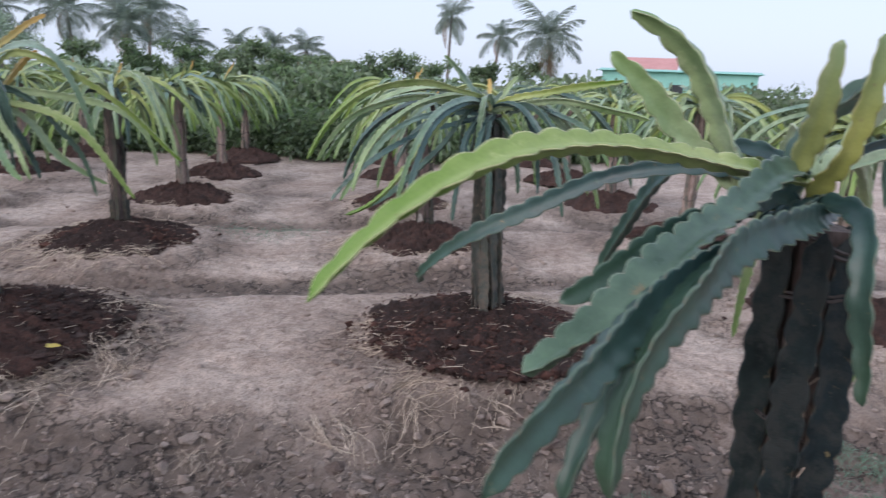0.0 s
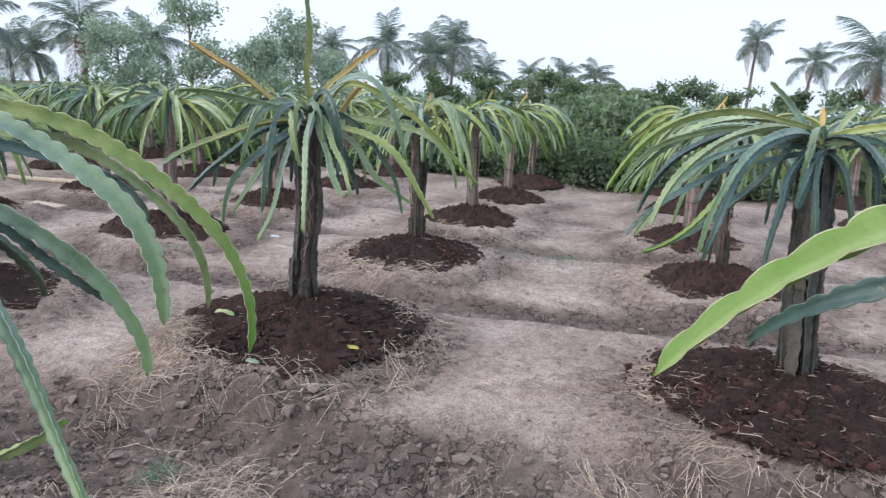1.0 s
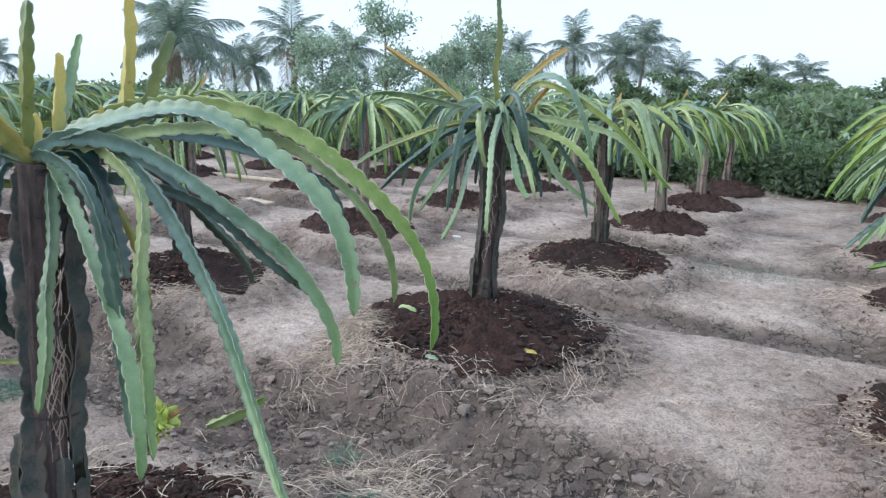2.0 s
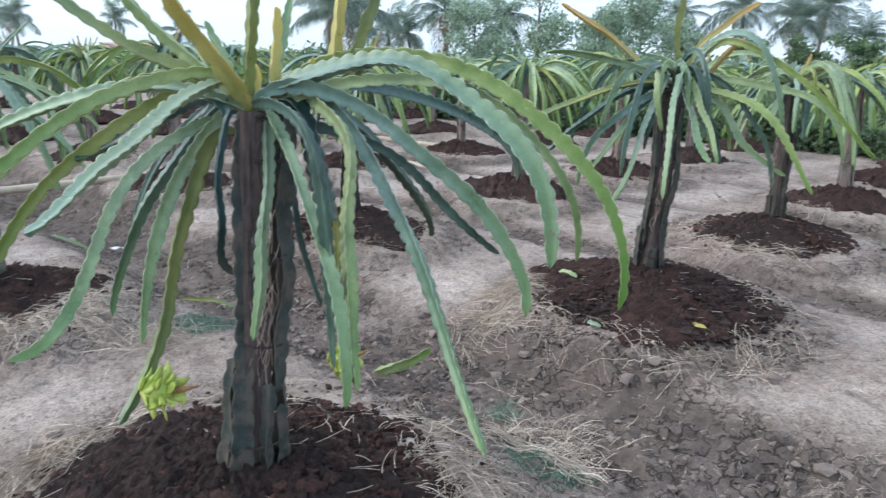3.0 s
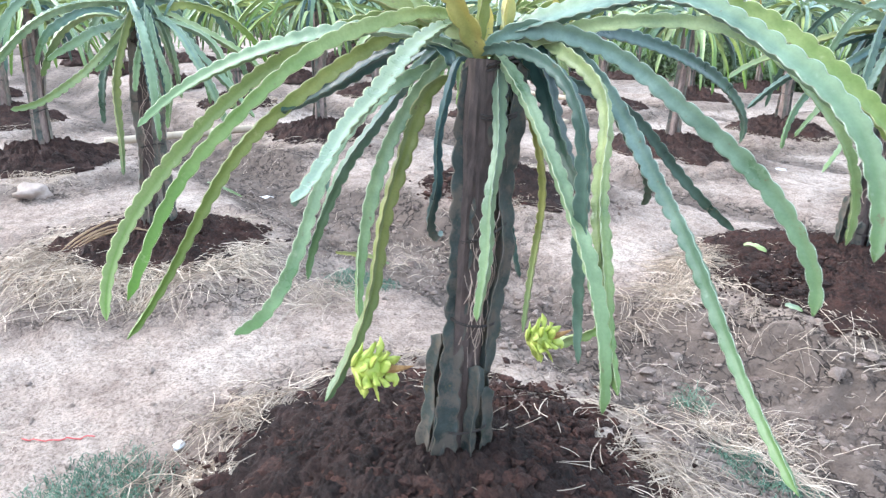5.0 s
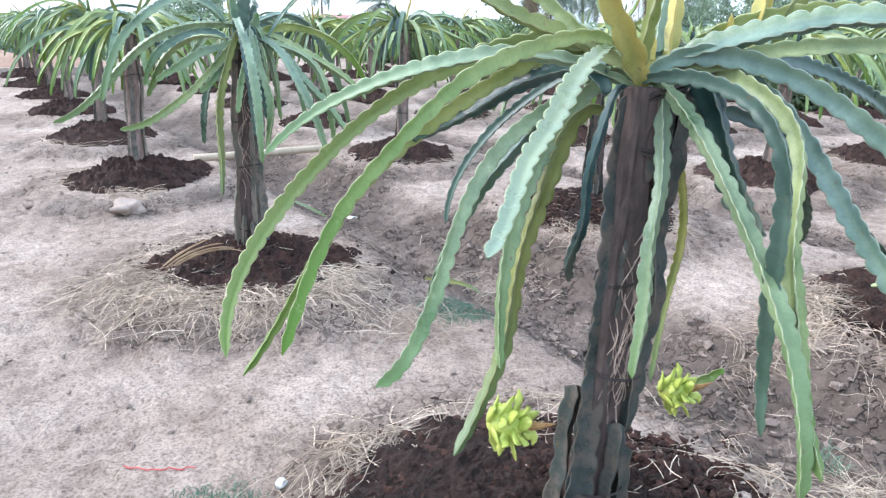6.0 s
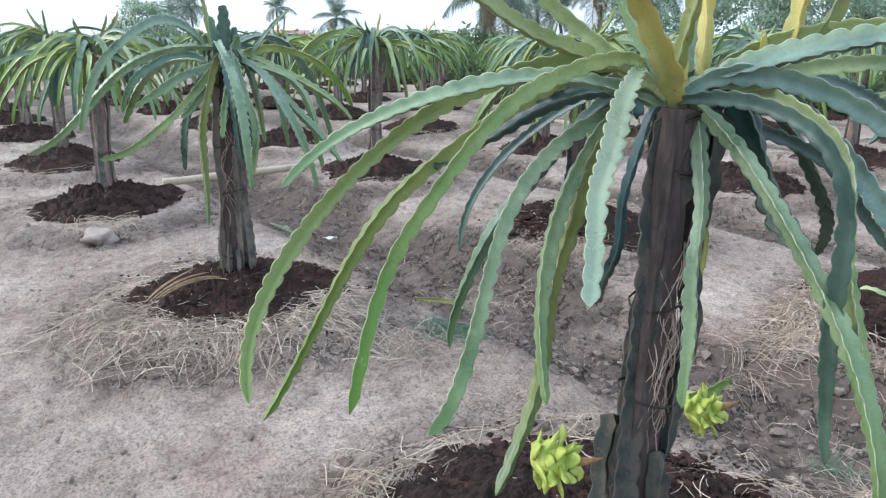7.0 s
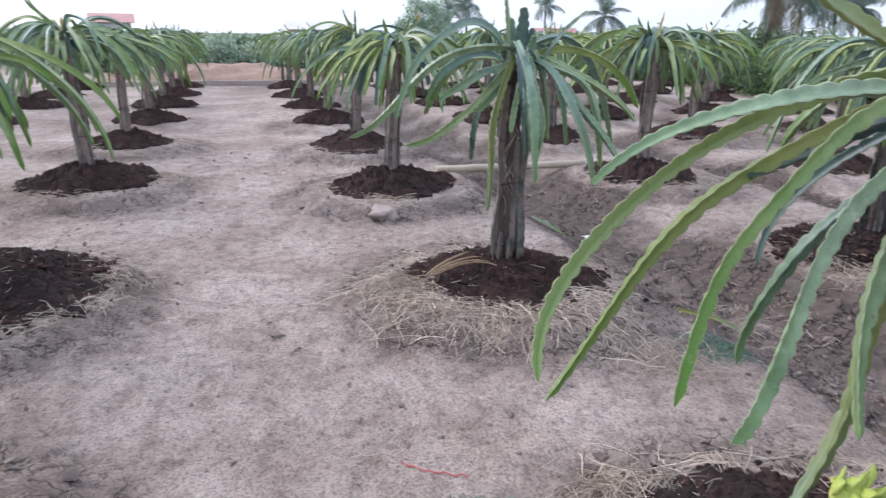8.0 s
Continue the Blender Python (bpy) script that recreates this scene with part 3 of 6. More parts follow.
def plant_trunk(thing, rng, top, fine, lean=(0, 0), n=0, stems=None, roots=None, skin=None, bark=None, wide=0.056):
    """Post with old stems tied against it, wires and dry root fibres. Local to the plant's foot."""
    post = part("post", post_mesh(top, bark or CONCRETE, wide), thing, "weathered reddish-brown post")
    post.matrix_basis = Matrix(((1, 0, lean[0] / top, 0), (0, 1, lean[1] / top, 0), (0, 0, 1, 0), (0, 0, 0, 1)))
    n = n or (5 if fine else 4)
    if stems is None:
        stems = [(k * 360 / n + rng.uniform(-22, 22), rng.uniform(0.062, 0.074), -0.05 if k % 3 else 0.02, top - rng.uniform(0.0, 0.06), rng.uniform(0.034, 0.042)) for k in range(n)]
        stems += [(k * 360 / 3 + rng.uniform(-30, 30), 0.068, -0.08, rng.uniform(0.22, 0.48), 0.042) for k in range(3 if fine else 1)]
    for k, (a, rad, z0, z1, w) in enumerate(stems):
        pts = stem_curve(a, rad, z0, min(z1, top), top, lean, k)
        short = z1 < 0.6 or z0 > 0.6
        me = cladode(pts, w, rng, skin if skin and not (short and skin is OLD) else LICHEN if z1 < 0.31 or w < 0.0305 and short else OLD, fine, 0.25, 1.0 if short else 0.7, 0.016 if fine else 0.05)
        part("stem", me, thing, "dark branch base at the post's head" if z0 > 0.6 else "cut-off old stem stub at the post's foot" if short else "old dark climbing stem tied to the post")
    bands = [(z, 0.0022, 0.084) for z in ((0.22, 0.60, 0.88) if fine else (0.45, 0.95))]
    if fine:
        bands += [(top - 0.03, 0.005, 0.076), (top - 0.14, 0.004, 0.080)]
    for z, thick, rad in bands:
        v, f = ring_wire(z, rad, rng, (lean[0] * z / top, lean[1] * z / top), thick)
        part("tie_wire", mesh("tie_wire", v, f, WIRE), thing)
    if not fine:
        return
    for a0, lo, hi, count in roots or [(rng.uniform(0, 360), 0.5, top - 0.15, 20) for _ in range(2)]:
        strands = []
        for _ in range(count):
            z0 = rng.uniform(lo + 0.12, hi)
            zz = np.linspace(z0, z0 - rng.uniform(0.08, 0.26), 12)
            a = radians(a0) + rng.normal(0, 0.2) + rng.uniform(0.08, 0.5) * np.sin(zz * rng.uniform(6, 30) + rng.uniform(0, 6)) + rng.uniform(-1.6, 1.6) * (zz - z0)
            rad = wide * 1.1 + rng.uniform(0.006, 0.024) + 0.008 * np.sin(zz * 40 + rng.uniform(0, 6))
            t = zz / top
            strands.append((np.stack((lean[0] * t + rad * np.cos(a), lean[1] * t + rad * np.sin(a), zz), axis=1), rng.uniform(0.0007, 0.0019)))
        v, f = tubes(strands, 4)
        part("root_fibre", mesh("root_fibre", v, f, FIBRE), thing, "tangle of pale dry aerial roots")


def crown_random(rng, top, count, skins, reach=(0.55, 1.15), skip=None):
    """Curves of a full crown of drooping branches, foot at the origin."""
    out = []
    for k in range(count):
        a = 2 * math.pi * (k * 0.381966) + rng.uniform(-0.2, 0.2)
        if skip and skip(a):
            continue
        R = rng.uniform(*reach) * (0.55 if k % 4 == 3 else 1)
        z1 = top - rng.uniform(0.18, 0.74) * (0.6 + 0.4 * R)
        b = (0.07 * math.cos(a), 0.07 * math.sin(a), top - rng.uniform(-0.06, 0.05))
        tip = (R * math.cos(a + rng.uniform(-0.2, 0.2)), R * math.sin(a + rng.uniform(-0.2, 0.2)), z1)
        skin = skins[rng.randint(len(skins))]
        if k % 4 == 3:
            skin = (DARK, TEAL, GREEN)[k // 4 % 3]
        out.append((arch(b, tip, rng.uniform(0.02, 0.38) * (0.4 + 0.6 * R), rng.uniform(0.3, 0.75), rng.uniform(0.1, 0.6)), rng.uniform(0.032, 0.046), skin))
    return out


def shoots_random(rng, top, count):
    out = []
    for _ in range(count):
        a, L = rng.uniform(0, 6.28), rng.uniform(0.12, 0.4)
        o = rng.uniform(0.2, 0.9) * L
        b = np.array((0.05 * math.cos(a), 0.05 * math.sin(a), top))
        t = b + (o * math.cos(a), o * math.sin(a), L)
        out.append((bezier(b, b + (0, 0, L * 0.4), t - (0, 0, L * 0.3), t, 20), rng.uniform(0.024, 0.032), (OLIVE, OCHRE, GREEN, LIME, GREEN)[rng.randint(5)]))
    return out


def plant(xy, base_z, branches, shoots, rng, top, fine=True, lean=(0, 0), label="", stems=0, trunk=None):
    thing = tagged(new("dragon_fruit_plant"), label or "tall dragon fruit cactus drooping from a post on its mulch heap", "cactus plant", "orchard plants")
    thing.location = (xy[0], xy[1], base_z)
    plant_trunk(thing, rng, top, fine, lean, stems, *(trunk or ()))
    for pts, w, m in branches:
        part("branch", cladode(np.asarray(pts), w, rng, m, fine), thing)
    for pts, w, m in shoots:
        part("shoot", cladode(np.asarray(pts), w, rng, m, fine), thing, "upright young shoot")
    return thing


def world_arches(rows, hub, foot):
    """Branches given by the place of their tips: tip, lift, reach, hang, width, skin."""
    out = []
    for tip, lift, reach, hang, w, skin in rows:
        d = np.array((tip[0] - hub[0], tip[1] - hub[1], 0))
        d = d / (np.linalg.norm(d) + 1e-6)
        b = np.array(hub) + d * (0.05 if lift < 0.06 else 0.02) + (0, 0, -0.05 if lift < 0.06 else 0.02)
        out.append((arch(b, tip, lift, reach, hang) - np.array(foot), w, skin))
    return out


def world_shoots(rows, hub, foot, right, toward):
    out = []
    for r, u, t, b_r, b_u, w, skin in rows:
        R, T = np.array((*right, 0)), np.array((*toward, 0))
        b = np.array(hub) + R * b_r + (0, 0, b_u) + T * 0.04
        tip = np.array(hub) + R * r + T * t + (0, 0, u)
        out.append((bezier(b, b + (tip - b) * 0.3 + (0, 0, 0.05), b + (tip - b) * 0.7 + (0, 0, 0.03), tip, 24) - np.array(foot), w, skin))
    return out


def limb(skin, width, *handles):
    """A stem bent like a spline with four handles, in the orchard's own metres."""
    return bezier(*(np.array(h) for h in handles), 40), width, skin


def from_foot(limbs, foot):
    return [(pts - foot, w, skin) for pts, w, skin in limbs]


# the plant that the walk circles
FOOT = np.array((-2.61, 1.62, 0.14))
HUB = np.array((-2.69, 1.70, 1.53))
HERO = [
    limb(GREEN, 0.040, (-2.69, 1.70, 1.50), (-2.92, 1.24, 1.76), (-3.16, 0.81, 1.37), (-3.01, 0.72, 1.30)),
    limb(LIME, 0.046, (-2.77, 1.76, 1.53), (-3.05, 1.38, 1.94), (-3.27, 0.52, 1.03), (-2.83, 0.59, 0.76)),
    limb(LIME, 0.042, (-2.85, 1.79, 1.63), (-3.08, 0.98, 1.61), (-3.14, 0.86, 0.84), (-2.92, 0.62, 0.65)),
    limb(LIME, 0.033, (-2.70, 1.68, 1.55), (-2.78, 1.62, 1.77), (-2.52, 0.96, 1.56), (-2.10, 0.78, 1.12)),
    limb(GLARED, 0.039, (-2.74, 1.63, 1.62), (-2.42, 1.35, 1.59), (-2.01, 1.13, 1.33), (-1.90, 1.08, 1.35)),
    limb(GREEN, 0.040, (-2.89, 1.66, 1.50), (-2.69, 1.11, 1.39), (-2.62, 1.16, 0.82), (-2.32, 0.96, 0.92)),
    limb(TEAL, 0.036, (-2.69, 1.71, 1.53), (-2.79, 1.68, 1.85), (-3.19, 1.21, 0.93), (-3.04, 1.20, 0.75)),
    limb(DARK, 0.032, (-2.67, 1.71, 1.53), (-2.74, 1.76, 1.74), (-3.47, 1.35, 1.33), (-3.30, 1.31, 0.99)),
    limb(DARK, 0.056, (-2.70, 1.60, 1.50), (-2.84, 1.60, 1.68), (-3.15, 1.34, 1.38), (-2.99, 1.14, 1.34)),
    limb(GREEN, 0.042, (-2.71, 1.69, 1.51), (-2.89, 1.75, 1.69), (-2.87, 1.33, 1.29), (-2.46, 1.28, 0.86)),
    limb(OLIVE, 0.046, (-2.79, 1.64, 1.45), (-2.85, 1.47, 1.51), (-2.73, 1.44, 0.83), (-2.55, 1.19, 0.56)),
    limb(DARK, 0.026, (-2.64, 1.62, 1.52), (-2.61, 1.55, 1.60), (-2.64, 1.49, 0.86), (-2.99, 1.67, 0.91)),
    limb(TEAL, 0.036, (-2.64, 1.73, 1.48), (-2.62, 1.70, 1.64), (-2.51, 1.69, 1.24), (-2.38, 1.59, 0.85)),
    limb(GREEN, 0.042, (-2.67, 1.70, 1.54), (-2.58, 1.71, 1.57), (-2.04, 1.80, 1.17), (-1.97, 1.75, 0.79)),
    limb(GREEN, 0.040, (-2.66, 1.83, 1.58), (-2.14, 1.94, 1.51), (-2.41, 1.85, 1.28), (-1.96, 1.78, 0.84)),
    limb(SHADED_BLUISH, 0.062, (-2.66, 1.72, 1.51), (-2.52, 1.82, 1.70), (-2.63, 1.86, 1.31), (-2.30, 1.82, 1.23)),
    limb(DARK, 0.036, (-2.65, 1.67, 1.54), (-1.91, 1.73, 1.66), (-2.29, 1.79, 1.31), (-2.13, 1.77, 0.83)),
    limb(OLIVE, 0.032, (-2.66, 1.70, 1.51), (-2.85, 1.88, 1.57), (-3.09, 2.12, 1.23), (-3.04, 2.03, 0.44)),
    limb(TEAL, 0.040, (-2.69, 1.76, 1.52), (-2.54, 1.99, 1.74), (-2.30, 2.05, 1.18), (-1.63, 1.99, 0.78)),
    limb(TEAL, 0.044, (-2.64, 1.67, 1.54), (-2.56, 1.85, 1.81), (-2.04, 2.43, 1.21), (-1.99, 2.32, 0.96)),
    limb(TEAL, 0.052, (-2.68, 1.69, 1.56), (-2.31, 2.03, 1.81), (-1.95, 2.36, 1.59), (-1.84, 2.29, 1.16)),
    limb(LIME, 0.046, (-2.70, 1.72, 1.54), (-2.49, 2.13, 2.03), (-2.05, 2.86, 1.36), (-1.95, 2.64, 0.95)),
    limb(GREEN, 0.036, (-2.64, 1.70, 1.52), (-2.40, 2.25, 1.83), (-2.25, 2.71, 1.46), (-2.31, 2.74, 1.00)),
    limb(DARK, 0.042, (-2.67, 1.69, 1.59), (-2.77, 2.10, 1.71), (-3.01, 3.00, 1.38), (-3.12, 2.98, 1.15)),
    limb(DARK, 0.034, (-2.68, 1.70, 1.49), (-2.68, 2.26, 1.44), (-2.70, 2.21, 1.27), (-2.65, 2.62, 0.95)),
    limb(DARK, 0.034, (-2.63, 1.72, 1.52), (-2.63, 1.91, 1.71), (-2.74, 2.43, 1.11), (-3.01, 2.48, 0.95)),
    limb(DARK, 0.028, (-2.66, 1.70, 1.51), (-2.84, 1.85, 1.64), (-2.87, 1.79, 1.13), (-2.99, 1.98, 0.70)),
    limb(TEAL, 0.036, (-2.70, 1.70, 1.52), (-3.00, 1.75, 1.70), (-3.45, 1.85, 1.55), (-3.52, 1.90, 1.30)),
    limb(GREEN, 0.036, (-2.70, 1.72, 1.54), (-2.95, 1.90, 1.74), (-3.30, 2.25, 1.60), (-3.42, 2.32, 1.32)),
    limb(GREEN, 0.036, (-2.70, 1.68, 1.54), (-3.00, 1.60, 1.74), (-3.40, 1.45, 1.62), (-3.55, 1.42, 1.34)),
]
HERO_SHOOTS = [
    limb(YOUNG, 0.050, (-2.65, 1.68, 1.52), (-2.60, 1.60, 1.64), (-2.54, 1.49, 1.78), (-2.47, 1.36, 1.93)),
    limb(OLIVE, 0.046, (-2.72, 1.64, 1.58), (-2.80, 1.42, 1.66), (-2.86, 1.24, 1.76), (-2.88, 1.06, 1.93)),
    limb(GREEN, 0.044, (-2.69, 1.64, 1.57), (-2.78, 1.52, 1.66), (-2.85, 1.42, 1.76), (-2.93, 1.28, 1.93)),
    limb(OLIVE, 0.042, (-2.66, 1.66, 1.55), (-2.64, 1.67, 1.68), (-2.60, 1.67, 1.82), (-2.57, 1.69, 1.98)),
    limb(YOUNG, 0.038, (-2.64, 1.73, 1.54), (-2.67, 1.75, 1.64), (-2.70, 1.77, 1.74), (-2.73, 1.78, 1.85)),
    limb(YOUNG, 0.024, (-2.64, 1.69, 1.53), (-2.66, 1.69, 1.57), (-2.68, 1.70, 1.61), (-2.70, 1.70, 1.67)),
    limb(YOUNG, 0.038, (-2.58, 1.91, 1.61), (-2.57, 1.93, 1.74), (-2.58, 1.95, 1.88), (-2.60, 1.96, 2.03)),
    limb(OLIVE, 0.036, (-2.56, 1.95, 1.62), (-2.54, 1.98, 1.71), (-2.52, 2.01, 1.81), (-2.49, 2.05, 1.92)),
    limb(YOUNG, 0.022, (-2.60, 1.84, 1.55), (-2.60, 1.85, 1.60), (-2.60, 1.86, 1.64), (-2.60, 1.86, 1.70)),
    limb(GREEN, 0.030, (-2.67, 1.66, 1.55), (-2.70, 1.63, 1.63), (-2.74, 1.59, 1.71), (-2.78, 1.56, 1.80)),
    limb(GREEN, 0.036, (-2.72, 1.74, 1.55), (-2.80, 1.78, 1.66), (-2.86, 1.83, 1.78), (-2.90, 1.88, 1.92)),
]
HERO_TRUNK = ([(-72, 0.068, -0.06, 1.38, 0.068), (48, 0.068, 0.42, 1.38, 0.062), (8, 0.070, -0.08, 0.47, 0.046), (-66, 0.080, -0.08, 0.36, 0.040), (120, 0.07, -0.06, 1.30, 0.05), (185, 0.07, -0.06, 1.30, 0.05), (70, 0.072, -0.08, 0.36, 0.044), (-104, 0.092, -0.08, 0.54, 0.052), (-35, 0.052, 1.14, 1.39, 0.050), (0, 0.052, 1.18, 1.39, 0.050), (70, 0.06, 1.05, 1.38, 0.05), (-104, 0.060, 1.14, 1.39, 0.048)],
              [(-44, 0.58, 1.02, 9), (-2, 0.52, 1.08, 20), (16, 0.50, 0.95, 9)], MOSS, None, 0.045)
rng = np.random.RandomState(3)
hero = plant(FOOT[:2], FOOT[2], from_foot(HERO, FOOT), from_foot(HERO_SHOOTS, FOOT), rng, HUB[2] - FOOT[2] - 0.01, True, (HUB - FOOT)[:2] * 0.9 + (0.012, 0.026), "dragon fruit cactus with long arching ribbed stems and two unripe fruits", 0, HERO_TRUNK)
fm = fruit_mesh(rng)
for at, turn in (((-2.49, 1.31, 0.687), (88, 0, 152)), ((-2.87, 2.02, 0.50), (72, 0, 148))):
    fr = part("fruit", fm, hero, "unripe yellow-green scaly fruit")
    fr.matrix_basis = pose(*(np.array(at) - FOOT), *turn)
    part("dried_flower", mesh("dried_flower", *tube_data(bezier(np.array((0, 0, 0.04)), np.array((0.004, 0, 0.07)), np.array((0, 0.008, 0.10)), np.array((0.012, 0.012, 0.128)), 7), np.array((0.012, 0.011, 0.012, 0.010, 0.007, 0.004, 0.001)), 6), WITHERED), fr, "withered orange-brown flower tip")

# the plant beyond it in the same aisle
F = np.array((-3.92, 4.64, 0.18))
H = np.array((-3.86, 4.66, 1.60))
RA, TA = np.array((0.81, 0.59, 0)), np.array((0.59, -0.81, 0))


def about(hub, r, u, t):
    return tuple(np.array(hub) + RA * r + TA * t + (0, 0, u))


rng = np.random.RandomState(11)
A_LIMBS = [
    limb(TEAL, 0.042, (-3.84, 4.66, 1.62), (-3.49, 4.32, 1.71), (-3.15, 3.93, 1.41), (-3.11, 3.91, 1.00)),
    limb(TEAL, 0.042, (-3.88, 4.62, 1.63), (-3.81, 4.45, 1.70), (-3.77, 4.44, 1.28), (-3.71, 4.06, 0.84)),
    limb(OLIVE, 0.042, (-3.86, 4.64, 1.58), (-3.95, 4.22, 1.63), (-4.04, 3.75, 1.41), (-4.07, 3.64, 1.31)),
    limb(GREEN, 0.042, (-3.87, 4.63, 1.62), (-3.73, 4.42, 1.80), (-3.62, 4.21, 1.64), (-3.65, 4.37, 1.30)),
    limb(TEAL, 0.042, (-3.85, 4.65, 1.59), (-3.88, 4.42, 1.49), (-3.93, 3.97, 1.37), (-3.93, 3.96, 0.93)),
    limb(DARK, 0.042, (-3.85, 4.64, 1.58), (-3.99, 4.29, 1.59), (-4.07, 4.07, 1.35), (-4.15, 3.87, 1.13)),
    limb(GREEN, 0.042, (-3.90, 4.63, 1.58), (-3.90, 4.17, 1.76), (-3.92, 3.71, 1.79), (-3.97, 3.68, 1.75)),
    limb(TEAL, 0.042, (-3.85, 4.67, 1.62), (-3.56, 4.47, 1.51), (-3.21, 4.24, 1.19), (-3.08, 4.20, 1.19)),
    limb(GREEN, 0.042, (-3.84, 4.66, 1.65), (-3.61, 4.51, 1.68), (-3.20, 4.32, 1.36), (-3.13, 4.31, 1.17)),
    limb(LIME, 0.042, (-3.87, 4.66, 1.56), (-3.22, 4.86, 1.54), (-3.22, 4.84, 1.38), (-2.96, 4.92, 0.99)),
    limb(GREEN, 0.042, (-3.87, 4.64, 1.58), (-3.52, 4.80, 1.55), (-3.47, 4.81, 1.19), (-3.19, 4.97, 1.06)),
    limb(TEAL, 0.042, (-3.82, 4.69, 1.62), (-3.53, 4.82, 2.19), (-3.34, 4.92, 1.82), (-3.26, 4.96, 1.28)),
    limb(LIME, 0.042, (-3.80, 4.70, 1.63), (-3.60, 4.79, 2.23), (-3.16, 5.05, 1.54), (-2.83, 5.25, 1.20)),
    limb(GREEN, 0.042, (-3.86, 4.64, 1.64), (-3.48, 5.00, 1.60), (-3.14, 5.32, 1.63), (-3.10, 5.35, 1.14)),
    limb(TEAL, 0.042, (-3.85, 4.65, 1.60), (-3.87, 4.47, 1.54), (-3.89, 4.24, 1.29), (-3.92, 4.03, 1.00)),
]
A_TOPS = [
    limb(OCHRE, 0.040, (-3.90, 4.59, 1.56), (-3.99, 4.34, 1.81), (-4.09, 4.10, 1.94), (-4.18, 3.92, 2.06)),
    limb(OLIVE, 0.042, (-3.86, 4.64, 1.61), (-3.84, 4.62, 1.72), (-3.82, 4.62, 1.68), (-3.80, 4.54, 2.42)),
    limb(OCHRE, 0.040, (-3.82, 4.68, 1.62), (-3.80, 4.72, 1.88), (-3.72, 4.81, 1.93), (-3.57, 4.99, 2.09)),
    limb(OCHRE, 0.036, (-3.84, 4.66, 1.59), (-3.67, 4.81, 1.59), (-3.71, 4.77, 1.75), (-3.57, 4.90, 1.87)),
]
plant(F[:2], F[2], from_foot(A_LIMBS, F) + crown_random(rng, 1.42, 16, (TEAL, DARK, GREEN), (0.4, 0.95)), from_foot(A_TOPS, F), rng, 1.40, True, (0.11, -0.05), "dragon fruit cactus with one tall upright shoot and brown-tipped stems", 0,
      ([(-112, 0.066, 0.30, 1.38, 0.050), (42, 0.064, -0.06, 1.38, 0.042), (90, 0.066, -0.06, 1.36, 0.05), (170, 0.066, -0.06, 1.36, 0.05), (-118, 0.084, -0.08, 0.44, 0.056), (-46, 0.066, -0.08, 0.30, 0.050)], [(-38, 0.5, 1.2, 16)], MOSS, None, 0.054))

# the full, low-hanging plant across the aisle
F = np.array((-0.80, 5.68, 0.18))
H = np.array((-0.86, 5.60, 1.62))
rng = np.random.RandomState(12)
D_LIMBS = [
    limb(LIME, 0.036, (-0.84, 5.60, 1.69), (-1.23, 4.94, 1.88), (-1.41, 4.58, 1.77), (-1.58, 4.48, 1.37)),
    limb(GREEN, 0.036, (-0.86, 5.60, 1.63), (-1.30, 5.21, 1.76), (-1.57, 4.96, 1.67), (-1.69, 4.85, 1.32)),
    limb(LIME, 0.034, (-0.89, 5.60, 1.66), (-1.07, 5.23, 1.79), (-1.20, 4.95, 1.10), (-1.43, 4.63, 1.07)),
    limb(LIME, 0.042, (-0.86, 5.60, 1.63), (-0.50, 5.55, 1.81), (-0.10, 5.50, 1.81), (-0.04, 5.49, 1.84)),
    limb(DARK, 0.036, (-0.90, 5.59, 1.68), (-1.02, 5.41, 1.55), (-1.23, 5.16, 1.10), (-1.50, 4.89, 1.03)),
    limb(TEAL, 0.036, (-0.87, 5.60, 1.62), (-1.36, 5.26, 1.80), (-1.55, 5.11, 1.67), (-1.72, 5.00, 1.30)),
    limb(DARK, 0.036, (-0.85, 5.60, 1.60), (-1.17, 5.30, 1.47), (-1.44, 5.04, 1.41), (-1.62, 4.88, 1.09)),
    limb(TEAL, 0.036, (-0.87, 5.60, 1.59), (-1.27, 5.26, 1.69), (-1.42, 5.12, 1.43), (-1.60, 4.97, 1.08)),
    limb(GREEN, 0.042, (-0.85, 5.60, 1.62), (-0.43, 5.53, 1.79), (0.06, 5.46, 1.64), (0.13, 5.45, 1.62)),
]
D_ROWS = [(about(H, *k), lf, 0.5, 0.5, w, s) for *k, lf, w, s in (
    (-0.80, -0.52, 0.6, 0.14, 0.036, TEAL), (-0.95, -0.45, 0.3, 0.16, 0.036, GREEN), (-0.7, -0.6, 0.4, 0.1, 0.036, DARK),
    (-0.38, -0.62, 0.4, 0.05, 0.038, DARK), (-0.2, -0.65, 0.5, 0.03, 0.036, DARK), (0.3, -0.6, 0.5, 0.1, 0.038, DARK), (0.7, -0.6, 0.3, 0.12, 0.036, TEAL), (1.1, -0.5, 0.1, 0.25, 0.038, DARK),
    (-0.9, -0.35, -0.35, 0.22, 0.038, GREEN), (-0.8, -0.5, -0.5, 0.15, 0.036, DARK), (-0.5, -0.6, -0.7, 0.15, 0.036, TEAL), (0.2, -0.6, -0.9, 0.2, 0.036, DARK), (0.8, -0.6, -0.7, 0.2, 0.036, TEAL),
    (0.15, -0.5, 0.2, 0.02, 0.036, DARK), (0.95, -0.6, -0.2, 0.2, 0.036, TEAL))]
